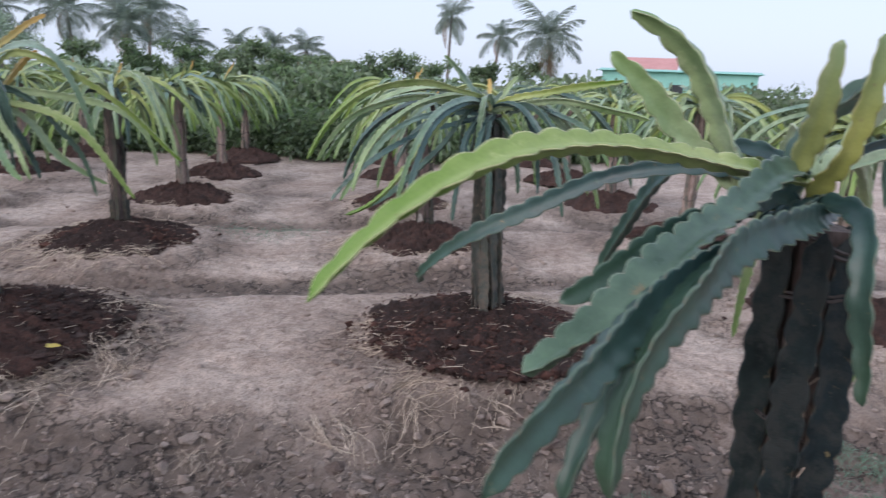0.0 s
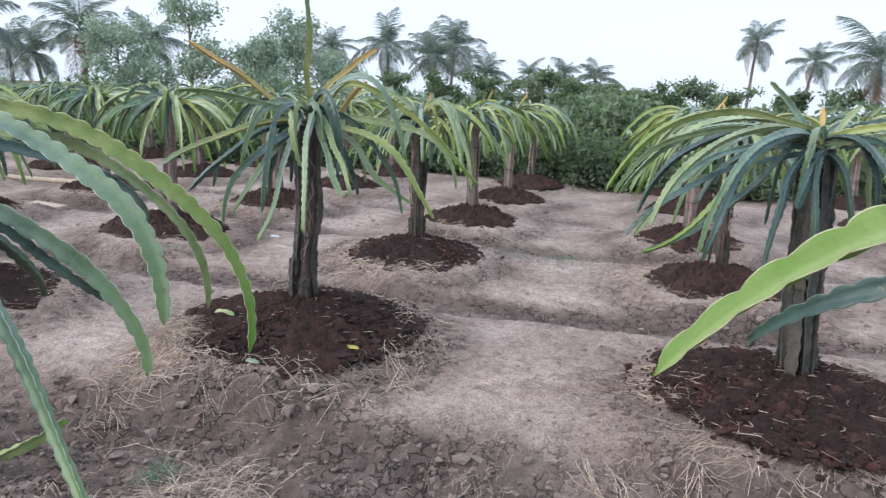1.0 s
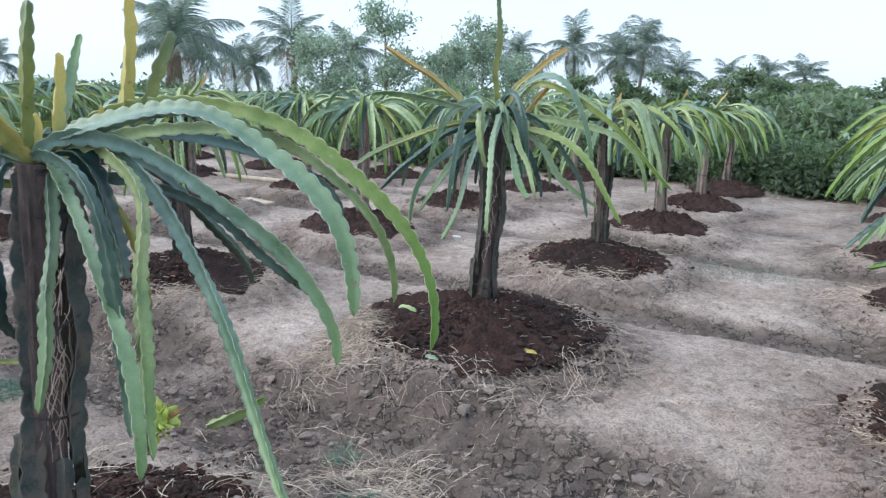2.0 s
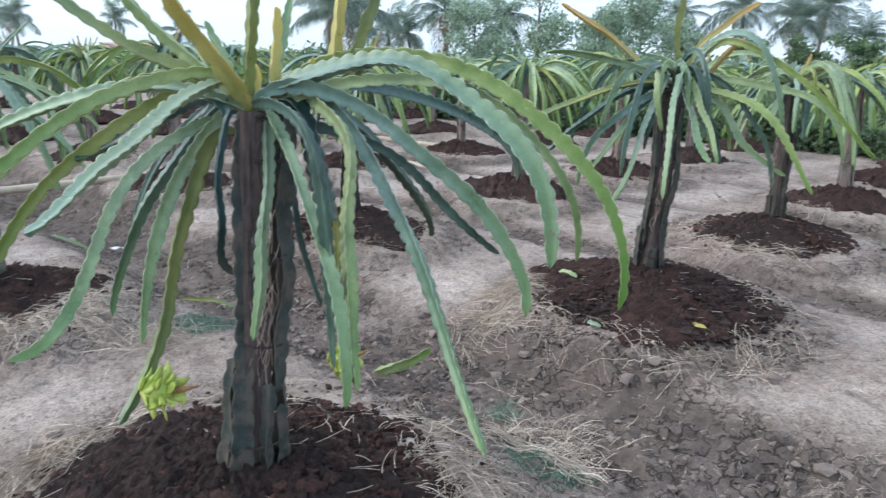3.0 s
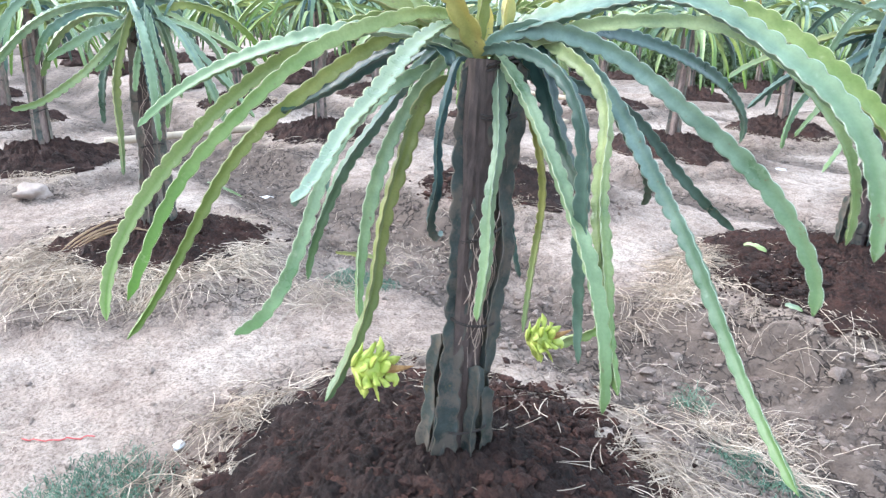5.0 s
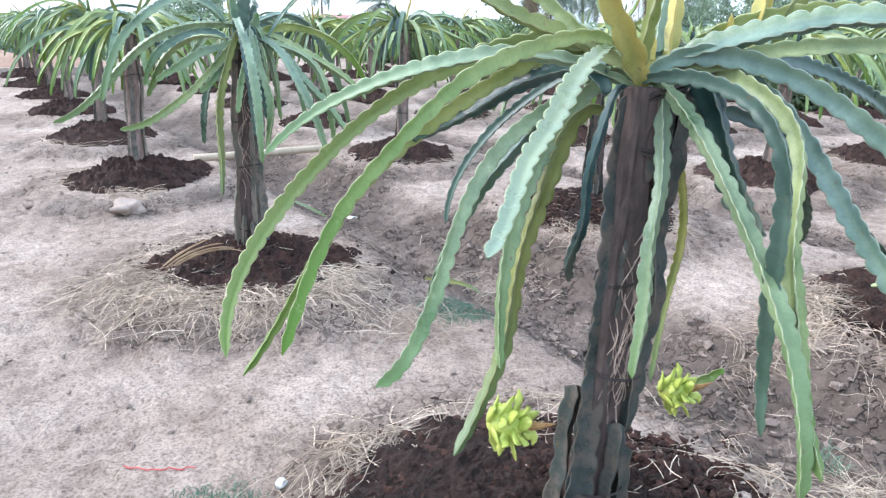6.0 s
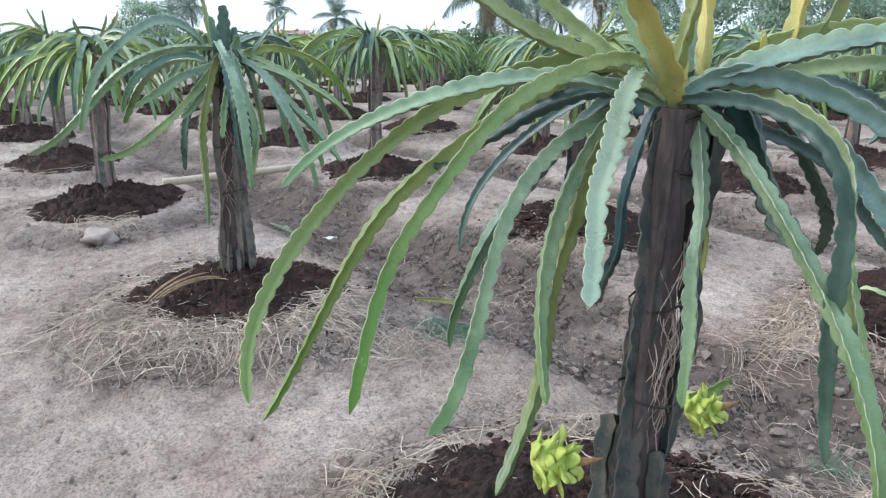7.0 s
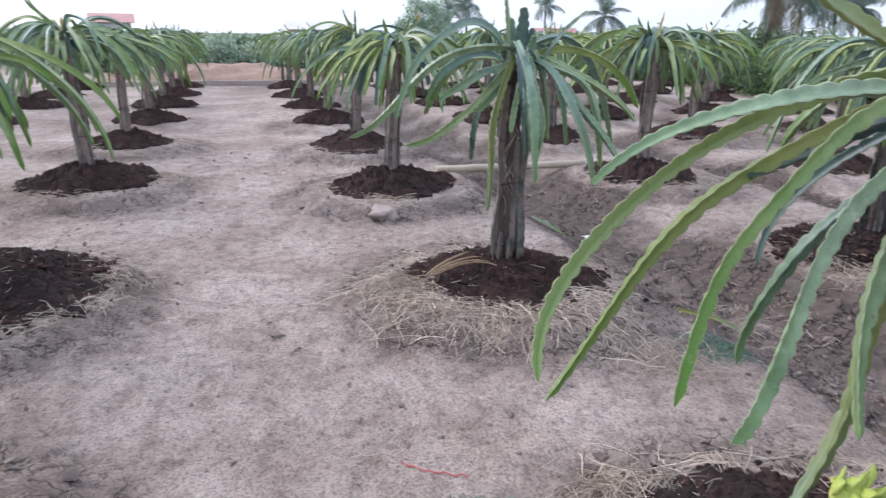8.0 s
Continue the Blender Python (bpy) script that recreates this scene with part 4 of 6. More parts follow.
D_SHOOTS = [(-0.35, 0.32, 0.1, -0.05, 0.0, 0.036, TEAL), (0.15, 0.22, 0.1, 0.05, 0.0, 0.03, GREEN), (0.05, 0.2, -0.1, 0.0, 0.0, 0.026, OCHRE)]
plant(F[:2], F[2], from_foot(D_LIMBS, F) + world_arches(D_ROWS, H, F) + crown_random(rng, 1.42, 9, (TEAL, DARK, GREEN), (0.5, 0.85)), world_shoots(D_SHOOTS, H, F, RA[:2], TA[:2]), rng, 1.42, True, (-0.05, -0.04), "bushy dragon fruit cactus with long low-hanging green stems", 0,
      ([(a, 0.078, -0.06, 1.38, 0.060) for a in (-165, -125, -88, -50, -8, 40, 95, 150)], [(-95, 0.6, 1.15, 6)], MOSS))

# the plant beside which the walk begins
F = np.array((0.39, 2.87, 0.16))
H = np.array((0.35, 2.84, 1.60))
rng = np.random.RandomState(13)
# the darkest skins on this plant paint in its backlit, shaded side
N_LIMBS = [
    limb(LIME, 0.040, (0.33, 2.80, 1.61), (-0.16, 2.40, 1.72), (-0.28, 2.24, 1.77), (-0.48, 2.10, 1.47)),
    limb(SHADED_BLUISH, 0.036, (0.31, 2.78, 1.57), (0.05, 2.78, 1.81), (-0.61, 2.78, 1.29), (-0.53, 2.94, 1.27)),
    limb(SHADED_BLUISH, 0.050, (0.31, 2.80, 1.59), (0.16, 2.62, 1.62), (0.02, 2.47, 1.50), (-0.14, 2.33, 1.44)),
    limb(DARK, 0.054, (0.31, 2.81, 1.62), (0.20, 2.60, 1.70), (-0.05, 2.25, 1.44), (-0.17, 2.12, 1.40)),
    limb(SHADED_BLUISH, 0.052, (0.35, 2.80, 1.58), (0.13, 2.41, 1.55), (-0.14, 1.97, 1.46), (-0.18, 1.89, 1.35)),
    limb(SHADED_BLUISH, 0.056, (0.38, 2.78, 1.56), (0.16, 2.44, 1.57), (-0.08, 1.99, 1.50), (-0.04, 2.04, 1.28)),
    limb(SHADED_BLUISH, 0.046, (0.34, 2.80, 1.57), (0.14, 2.48, 1.53), (-0.05, 2.16, 1.48), (-0.10, 2.09, 1.23)),
    limb(SHADED_BLUISH, 0.040, (0.33, 2.80, 1.57), (0.40, 2.56, 1.62), (0.38, 2.58, 1.52), (0.40, 2.52, 1.25)),
]
N_TOPS = [
    limb(GREEN, 0.046, (0.26, 2.81, 1.55), (0.11, 2.73, 1.69), (0.13, 2.73, 1.85), (-0.07, 2.66, 1.93)),
    limb(GREEN, 0.050, (0.31, 2.80, 1.55), (0.11, 2.79, 1.64), (0.03, 2.79, 1.74), (-0.10, 2.78, 1.86)),
    limb(OLIVE, 0.046, (0.28, 2.81, 1.60), (0.32, 2.77, 1.74), (0.30, 2.72, 1.68), (0.31, 2.68, 1.89)),
    limb(OLIVE, 0.040, (0.33, 2.80, 1.58), (0.35, 2.73, 1.68), (0.36, 2.67, 1.63), (0.37, 2.66, 1.90)),
    limb(DARK, 0.044, (0.29, 2.81, 1.59), (0.29, 2.82, 1.73), (0.32, 2.80, 1.73), (0.42, 2.76, 1.84)),
]
N_BACK = [((1.20, 2.70, 1.05), 0.2, 0.5, 0.5, 0.036, GREEN), ((1.1, 3.3, 1.0), 0.2, 0.5, 0.5, 0.044, SHADED_BLUISH), ((0.4, 3.7, 0.95), 0.2, 0.5, 0.5, 0.036, GREEN), ((0.75, 3.55, 0.9), 0.15, 0.5, 0.5, 0.036, GREEN), ((-0.1, 3.45, 1.1), 0.1, 0.5, 0.5, 0.041, SHADED_BLUISH)]
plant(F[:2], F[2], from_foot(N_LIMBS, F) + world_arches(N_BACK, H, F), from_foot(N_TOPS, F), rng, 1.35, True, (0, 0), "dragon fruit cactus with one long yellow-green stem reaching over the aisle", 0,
      ([(a, 0.078, -0.06, 1.38, 0.070) for a in (-170, -112, -62, -12, 45, 100, 145)], [(-95, 0.6, 1.15, 9)], SHADED_OLD))

# the rest of the orchard: near plants in full, far ones lighter
TAKEN = {(0, 0), (0, 1), (-1, 1), (-1, 0), (1, 0), (0, 2), (-1, 2), (1, 1)}
rng = np.random.RandomState(14)
F = np.array((*spot(1, 0), 0.17))
H = F + (0.02, 0.05, 1.34)
RA, TA = np.array((0.25, 0.97, 0)), np.array((0.97, -0.25, 0))
E_LIMBS = [
    limb(TEAL, 0.044, (-5.46, 0.53, 1.60), (-5.28, 0.55, 1.69), (-5.14, 0.54, 1.43), (-5.07, 0.59, 1.05)),
    limb(OLIVE, 0.044, (-5.46, 0.51, 1.60), (-5.35, 0.46, 1.68), (-5.11, 0.34, 1.30), (-5.10, 0.34, 0.68)),
    limb(GREEN, 0.044, (-5.46, 0.50, 1.63), (-5.14, -0.15, 1.74), (-5.15, -0.10, 1.24), (-4.97, -0.47, 1.13)),
    limb(GREEN, 0.044, (-5.46, 0.51, 1.57), (-5.27, 0.29, 1.47), (-5.21, 0.25, 1.15), (-4.91, -0.13, 1.10)),
    limb(TEAL, 0.044, (-5.46, 0.52, 1.55), (-5.34, 0.32, 1.53), (-5.20, 0.13, 1.40), (-5.15, 0.03, 1.33)),
    limb(TEAL, 0.044, (-5.45, 0.48, 1.51), (-5.40, 0.46, 1.61), (-5.32, 0.39, 1.36), (-5.19, 0.25, 1.27)),
    limb(LIME, 0.044, (-5.46, 0.52, 1.57), (-5.41, 0.86, 1.74), (-5.36, 1.15, 1.54), (-5.35, 1.22, 1.29)),
    limb(GREEN, 0.044, (-5.46, 0.50, 1.57), (-5.32, 0.80, 1.53), (-5.23, 0.98, 1.48), (-5.21, 1.01, 0.95)),
    limb(TEAL, 0.044, (-5.46, 0.50, 1.59), (-5.30, 0.69, 1.51), (-5.11, 0.91, 1.40), (-5.07, 0.96, 0.86)),
    limb(GREEN, 0.044, (-5.46, 0.50, 1.59), (-5.31, 0.56, 1.62), (-5.02, 0.70, 1.39), (-5.13, 0.61, 0.94)),
    limb(GREEN, 0.044, (-5.46, 0.54, 1.59), (-5.39, 0.53, 1.58), (-5.18, 0.50, 1.40), (-5.09, 0.46, 1.16)),
    limb(GREEN, 0.044, (-5.46, 0.52, 1.62), (-5.42, 0.72, 1.58), (-5.35, 1.13, 1.35), (-5.34, 1.21, 1.21)),
    limb(DARK, 0.044, (-5.46, 0.52, 1.59), (-5.47, 0.43, 1.58), (-5.51, 0.22, 1.41), (-5.51, 0.21, 0.92)),
    limb(TEAL, 0.044, (-5.46, 0.50, 1.58), (-5.32, 0.75, 1.57), (-5.21, 0.89, 1.25), (-5.10, 1.11, 1.00)),
]
E_SHOOTS = [(-0.10, 0.42, 0.0, -0.04, 0.0, 0.036, OLIVE), (0.10, 0.20, 0.05, 0.05, -0.02, 0.055, TEAL), (0.03, 0.36, 0.03, 0.01, 0.0, 0.070, DARK), (-0.06, 0.30, 0.02, -0.03, 0.0, 0.05, TEAL), (0.09, 0.24, 0.04, 0.04, 0.0, 0.05, DARK), (0.40, 0.34, 0.0, 0.15, 0.05, 0.022, TEAL)]
plant(F[:2], F[2], from_foot(E_LIMBS, F) + crown_random(rng, 1.40, 12, (TEAL, DARK, GREEN), (0.4, 0.95)), world_shoots(E_SHOOTS, H, F, RA[:2], TA[:2]), rng, 1.40, True, (0.02, 0.05), "dragon fruit cactus with a thick knobby top and drooping stems", 0,
      ([(66, 0.080, -0.06, 1.34, 0.052), (-62, 0.080, -0.06, 1.34, 0.054), (30, 0.074, 0.10, 0.92, 0.044), (125, 0.072, -0.06, 1.34, 0.05), (205, 0.072, -0.06, 1.34, 0.05), (-30, 0.080, -0.08, 0.30, 0.030), (8, 0.080, -0.08, 0.26, 0.029), (-80, 0.078, -0.08, 0.33, 0.029)], [(-15, 0.4, 1.1, 14)], WEATHERED, CONCRETE))
for k, ((i, j), tall) in enumerate((((0, 2), 1.40), ((-1, 2), 1.40), ((1, 1), 1.36))):
    rng = np.random.RandomState(60 + k)
    x, y = spot(i, j)
    plant((x, y), 0.17, crown_random(rng, tall, 42, (GREEN, GREEN, LIME, TEAL, GREEN, LIME), (0.45, 1.02)), shoots_random(rng, tall, 4), rng, tall, True)
MASTERS = []
for seed in range(5):
    rng = np.random.RandomState(40 + seed)
    top = 1.36 + 0.03 * seed
    MASTERS.append((plant((0, 0), 0, crown_random(rng, top, 54, (GREEN, GREEN, LIME, TEAL, GREEN, LIME), (0.5, 1.12)), shoots_random(rng, top, 4), rng, top, False, (0, 0), "", 0, (None, None, WEATHERED, BARK_PALE)), top))


def far_plant_mesh(seed):
    rng = np.random.RandomState(seed)
    vs, fs, rims, base = [], [], [], 0
    for pts, w, _ in crown_random(rng, 1.4, 38, (TEAL,)) + shoots_random(rng, 1.4, 3):
        v, f, at = cladode_data(pts[::4], w, rng, False, step=0.08)
        vs.append(v)
        fs += [tuple(q + base for q in k) for k in f]
        rims.append(at["rim"])
        base += len(v)
    return mesh("crown", np.concatenate(vs), fs, GREEN if seed % 2 else TEAL, False, {"rim": np.concatenate(rims)})


used = set()
rng = np.random.RandomState(77)
for i, j in PLOTS:
    if (i, j) in TAKEN:
        continue
    x, y = spot(i, j)
    if (i < -1 and j < 1) or i < -2:
        continue
    k = (i * 3 + j * 7) % len(MASTERS)
    m = pose(x, y, ground_z(x, y) + 0.05, rng.uniform(-2, 2), rng.uniform(-2, 2), rng.uniform(0, 360))
    if k not in used:
        used.add(k)
        MASTERS[k][0].matrix_basis = m
    else:
        copy_thing(MASTERS[k][0], m)

FAR = [far_plant_mesh(s) for s in (101, 102, 103, 104)]
FAR_POST = post_mesh(1.4)
for j in list(range(-9, -3)) + list(range(-3, 6)):
    for i in range(8, 13):
        if j < -3 or (j > -4 and i > 7):
            off = np.array(ROW_J.get(j, (0.7 * -j * 0.95, 3.1 * j)))
            x, y = P0 + i * ROW_I + off
            if -1.45 < j < -0.55 and i < 0:
                continue
            if rng.rand() < 0.04 or i > 12 or (j in (-1, 0) and i > 8):
                continue
            t = tagged(new("dragon_fruit_plant"), "distant dragon fruit cactus drooping from its post", "cactus plant", "orchard plants")
            t.matrix_basis = pose(x, y, 0.0, 0, 0, rng.uniform(0, 360))
            part("post", FAR_POST, t)
            part("crown", FAR[rng.randint(4)], t)

# ---- mulch heaps, straw and clods ----


HEAP_R = {(0, 0): 0.78, (0, 1): 0.84, (-1, 1): 0.78, (1, 0): 0.63, (-1, 0): 0.8, (1, 1): 0.7, (0, 2): 0.72, (1, -1): 0.82}


HEAP_SHIFT = {(0, 0): (0.02, -0.10)}


def heap_rise(q, rad):
    """Height of a heap at the part q of its radius."""
    q = np.clip(q, 0, 1)
    return rad * (0.10 * (1 - q ** 1.8) + 0.07 * (1 + np.cos(math.pi * q)))


def heap_mesh(seed, fine, material, rad=0.62):
    rng = np.random.RandomState(seed)
    nr, na = (84, 260) if fine else (30, 90)
    ox, oy = rng.uniform(0, 90, 2)
    rr, aa = np.linspace(0.0, 1, nr), np.arange(na) * 2 * math.pi / na
    Rr, A = np.meshgrid(rr, aa, indexing="ij")
    edge = rad * (1 + 0.42 * vnoise(np.cos(A) * 1.6 + ox, np.sin(A) * 1.6 + oy) + 0.26 * vnoise(np.cos(A) * 6 + ox, np.sin(A) * 6 + oy))
    x, y = Rr * edge * np.cos(A), Rr * edge * np.sin(A)
    prof = heap_rise(Rr, rad) * (1.0 if fine else 1.1)
    lumps = np.abs(fbm(x * 9 + ox, y * 9 + oy, 5)) * 0.060 + np.abs(fbm(x * 30 + oy, y * 30 + ox, 3)) * 0.050
    lumps = lumps * (1.0 if fine else 1.7)
    z = prof + lumps * np.minimum(1, (1 - Rr) * 6 + 0.25) - 0.03 * (Rr > 0.985)
    v = np.stack((x, y, z), axis=2).reshape(-1, 3)
    f = [(i * na + k, (i + 1) * na + k, (i + 1) * na + (k + 1) % na, i * na + (k + 1) % na) for i in range(nr - 1) for k in range(na)]
    return mesh("mulch", v, f, material, fine)


ICO = bmesh.new()
bmesh.ops.create_icosphere(ICO, subdivisions=1, radius=1)
ICO_V = np.array([v.co[:] for v in ICO.verts])
ICO_F = [tuple(v.index for v in f.verts) for f in ICO.faces]
ICO.free()


def lump_cloud(centres, sizes, rng):
    vs, fs = [], []
    for k, (c, s) in enumerate(zip(centres, sizes)):
        vs.append(ICO_V * (s * rng.uniform(0.5, 1.5, 3) * (1, 1, 0.65)) * rng.uniform(0.5, 1.4, (len(ICO_V), 1)) + c)
        fs += [tuple(q + k * len(ICO_V) for q in f) for f in ICO_F]
    return np.concatenate(vs), fs


def heap_lumps(seed, count, rad):
    rng = np.random.RandomState(seed)
    out = rng.rand(count) < 0.22
    r, a = rad * np.where(out, 0.88 + rng.gamma(1.2, 0.11, count), np.sqrt(rng.uniform(0.05, 1.05, count))), rng.uniform(0, 6.28, count)
    r = np.minimum(r, 0.96)
    z = heap_rise(r / rad, rad) + np.where(out, 0.0, 0.012)
    return lump_cloud(np.stack((r * np.cos(a), r * np.sin(a), z), axis=1), (rng.gamma(1.25, 0.0064, count) + 0.003) * np.where(out, 0.62, 1), rng)


def n_near(i, j):
    return (i, j) in ((0, 0), (0, 1), (1, 0), (-1, 1), (-1, 0))


FINE_AT = {(0, 0), (0, 1), (-1, 1), (1, 0), (0, 2), (-1, 0), (1, 1), (1, -1)}
COARSE = []
for s in range(4):
    v, f = heap_lumps(500 + s, 900, 0.66)
    COARSE.append((heap_mesh(200 + s, False, MULCH, 0.66), mesh("crumble", v, f, MULCH)))
for n, (i, j) in enumerate(PLOTS):
    x, y = spot(i, j)
    if (i < -2) or (i < -1 and j < 1):
        continue
    h = tagged(new("mulch_heap"), "heap of dark brown crumbly compost round the post", "mulch", "mulch heaps")
    h.matrix_basis = pose(*(np.array((x, y)) + HEAP_SHIFT.get((i, j), (0, 0))), ground_z(x, y) - 0.005, 0, 0, 0 if (i, j) in FINE_AT else (n * 47) % 360)
    if (i, j) in FINE_AT:
        part("mulch", heap_mesh(300 + n, True, MULCH if (i + j) % 2 == 0 else MULCH_RED, HEAP_R[i, j]), h)
        v, f = heap_lumps(600 + n, 7000 if n_near(i, j) else 3200, HEAP_R[i, j])
        tagged(part("crumble", mesh("crumble", v, f, MULCH if n % 2 else MULCH_RED), h), kind="stuff")
    else:
        a, c = COARSE[n % 4]
        part("mulch", a, h)
        tagged(part("crumble", c, h), kind="stuff")


def straw_cloud(specs, rng):
    """Thin tangled stalks: centre, inner and outer radius, angles, count, length."""
    flat, lift, thick = [], [], []
    for (cx, cy), r0, r1, a0, a1, count, L in specs:
        main = rng.uniform(0, 6.28)
        for _ in range(count):
            r, a = rng.uniform(r0, r1), rng.uniform(a0, a1)
            c = np.array((cx + r * math.cos(a), cy + r * math.sin(a)))
            d, ln = main + rng.normal(0, 0.9), L * rng.uniform(0.3, 1.7)
            e = np.array((math.cos(d), math.sin(d))) * ln / 2
            q = np.array((-e[1], e[0]))
            flat.append(bezier(c - e, c - e * 0.3 + q * rng.normal(0, 0.16), c + e * 0.3 + q * rng.normal(0, 0.16), c + e, 5))
            lift.append(rng.uniform(0.003, 0.03) + rng.uniform(0, 0.02) * np.array((0, 0.7, 1, 0.7, 0)) + np.linspace(0, rng.uniform(0, 0.03), 5))
            thick.append(min(0.0006 + rng.gamma(1.4, 0.0006), 0.010 * L + 0.0002))
    xy = np.array(flat)
    z = height(xy[:, :, 0].ravel(), xy[:, :, 1].ravel()).reshape(len(xy), 5) + np.array(lift)
    return tubes([(np.column_stack((p, h)), w) for p, h, w in zip(xy, z, thick)], 3)


def straw_locks(specs, rng):
    """Combed locks of long flattened stalks: centre, spread, direction, fan, count, length."""
    flat, lift, thick = [], [], []
    for (cx, cy), wide, way, fan, count, L in specs:
        for _ in range(max(1, count // 9)):
            c0, d0 = np.array((cx, cy)) + rng.normal(0, wide, 2), radians(way) + rng.normal(0, fan)
            bow, high = rng.normal(0, 0.22), rng.uniform(0.004, 0.035)
            for _ in range(9):
                d, ln = d0 + rng.normal(0, 0.22), L * rng.uniform(0.45, 1.35)
                e = np.array((math.cos(d), math.sin(d))) * ln / 2
                q = np.array((-e[1], e[0]))
                c = c0 + rng.normal(0, 0.035, 2)
                k = bow + rng.normal(0, 0.08)
                flat.append(bezier(c - e, c - e * 0.3 + q * k, c + e * 0.3 + q * k, c + e, 5))
                lift.append(high * rng.uniform(0.4, 1.2) + rng.uniform(0, 0.018) * np.array((0, 0.7, 1, 0.7, 0)))
                thick.append(rng.uniform(0.0011, 0.0023))
    xy = np.array(flat)
    z = height(xy[:, :, 0].ravel(), xy[:, :, 1].ravel()).reshape(len(xy), 5) + np.array(lift)
    return tubes([(np.column_stack((p, h)), w) for p, h, w in zip(xy, z, thick)], 3)


LOCKS = [((-5.02, 0.62), 0.10, 20, 0.45, 200, 0.30), ((-4.90, 0.38), 0.11, 5, 0.5, 170, 0.30), ((-5.00, -0.06), 0.11, -30, 0.5, 130, 0.28),
         ((-5.20, -0.32), 0.10, -60, 0.5, 70, 0.26), ((-4.88, 0.98), 0.09, 50, 0.5, 70, 0.24), ((-4.16, 3.50), 0.10, 200, 0.35, 80, 0.32), ((-3.98, 3.24), 0.12, 190, 0.4, 45, 0.26),
         ((-3.06, 2.50), 0.08, 110, 0.5, 45, 0.24), ((-3.45, 1.30), 0.07, 160, 0.6, 40, 0.22), ((-3.32, 1.02), 0.06, 215, 0.6, 36, 0.22), ((-7.75, -0.75), 0.16, 10, 0.6, 70, 0.3),
         ((-2.44, 2.22), 0.08, 60, 0.8, 36, 0.18), ((-2.92, 0.79), 0.08, 240, 0.6, 45, 0.18), ((-3.30, 4.14), 0.10, 35, 0.5, 36, 0.22), ((-3.10, 4.48), 0.10, 60, 0.5, 27, 0.20), ((-1.12, 4.80), 0.06, 250, 0.5, 27, 0.20), ((-1.40, 4.30), 0.10, 330, 0.4, 18, 0.32), ((-0.88, 4.80), 0.09, 260, 0.8, 27, 0.16), ((-0.60, 4.86), 0.09, 280, 0.8, 27, 0.16), ((-1.45, 5.20), 0.08, 190, 0.4, 27, 0.20)]
v, f = straw_locks(LOCKS, np.random.RandomState(26))
tagged(new("straw", mesh("straw", v, f, STRAW)), "combed locks of pale dry straw at the heaps' edges", "straw", kind="stuff")

rng = np.random.RandomState(21)
T = 2 * math.pi
specs = []
for (i, j) in PLOTS:
    if -2 < i < 4 and -2 < j < 4 and (i, j) not in ((-1, -1), (0, -1)):
        near = (i, j) in FINE_AT
        rad = HEAP_R.get((i, j), 0.66)
        for q in range(7):
            a0 = rng.uniform(0, T)
            specs.append((spot(i, j), rad * 0.84, rad * rng.uniform(1.15, 1.5), a0, a0 + rng.uniform(0.5, 1.2), int((65 if near else 34) * rng.uniform(0.3, 1.4)), 0.20))
specs += [((-4.13, 3.55), 0, 0.20, 0, T, 110, 0.20), ((-4.35, 3.70), 0, 0.15, 0, T, 60, 0.16), ((-2.59, 2.98), 0, 0.20, 0, T, 120, 0.24), ((-4.11, 3.56), 0, 0.25, 0, T, 90, 0.20), ((-3.24, 4.22), 0, 0.25, 0, T, 60, 0.22), ((-2.50, 2.36), 0, 0.22, 0, T, 60, 0.14), ((-2.54, 2.30), 0, 0.25, 0, T, 60, 0.15), ((-2.97, 0.80), 0, 0.25, 0, T, 130, 0.20), ((-4.58, 1.39), 0, 0.30, 0, T, 140, 0.22), ((-5.02, 0.98), 0, 0.40, 0, T, 260, 0.22), ((-5.31, -0.37), 0, 0.50, 0, T, 200, 0.24), ((-4.92, 0.08), 0, 0.40, 0, T, 180, 0.22), ((-4.95, 0.45), 0.0, 0.5, 0, T, 420, 0.26), ((-5.0, 0.0), 0.0, 0.5, 0, T, 300, 0.24), ((-4.36, 3.85), 0, 0.28, 0, T, 260, 0.24), ((-2.75, 2.75), 0, 0.35, 0, T, 60, 0.26), ((-2.3, 2.35), 0, 0.3, 0, T, 70, 0.22), ((-3.3, 0.95), 0, 0.4, 0, T, 120, 0.22), ((-1.7, 1.35), 0, 0.35, 0, T, 160, 0.22), ((-3.7, 3.75), 0, 0.35, 0, T, 50, 0.2), ((-1.6, 2.5), 0, 0.45, 0, T, 90, 0.16),
          ((-1.0, 4.6), 0, 0.5, 0, T, 90, 0.13), ((-3, 3), 0, 5.5, 0, T, 420, 0.12), ((-6, 0), 0, 5, 0, T, 500, 0.12), ((-2, 4), 0, 3.5, 0, T, 1500, 0.05), ((-5.2, 0.6), 0, 3.2, 0, T, 1100, 0.05)]
v, f = straw_cloud(specs, rng)
tagged(new("straw", mesh("straw", v, f, STRAW)), "scattered dry straw and dead grass stalks on soil", "straw", kind="stuff")

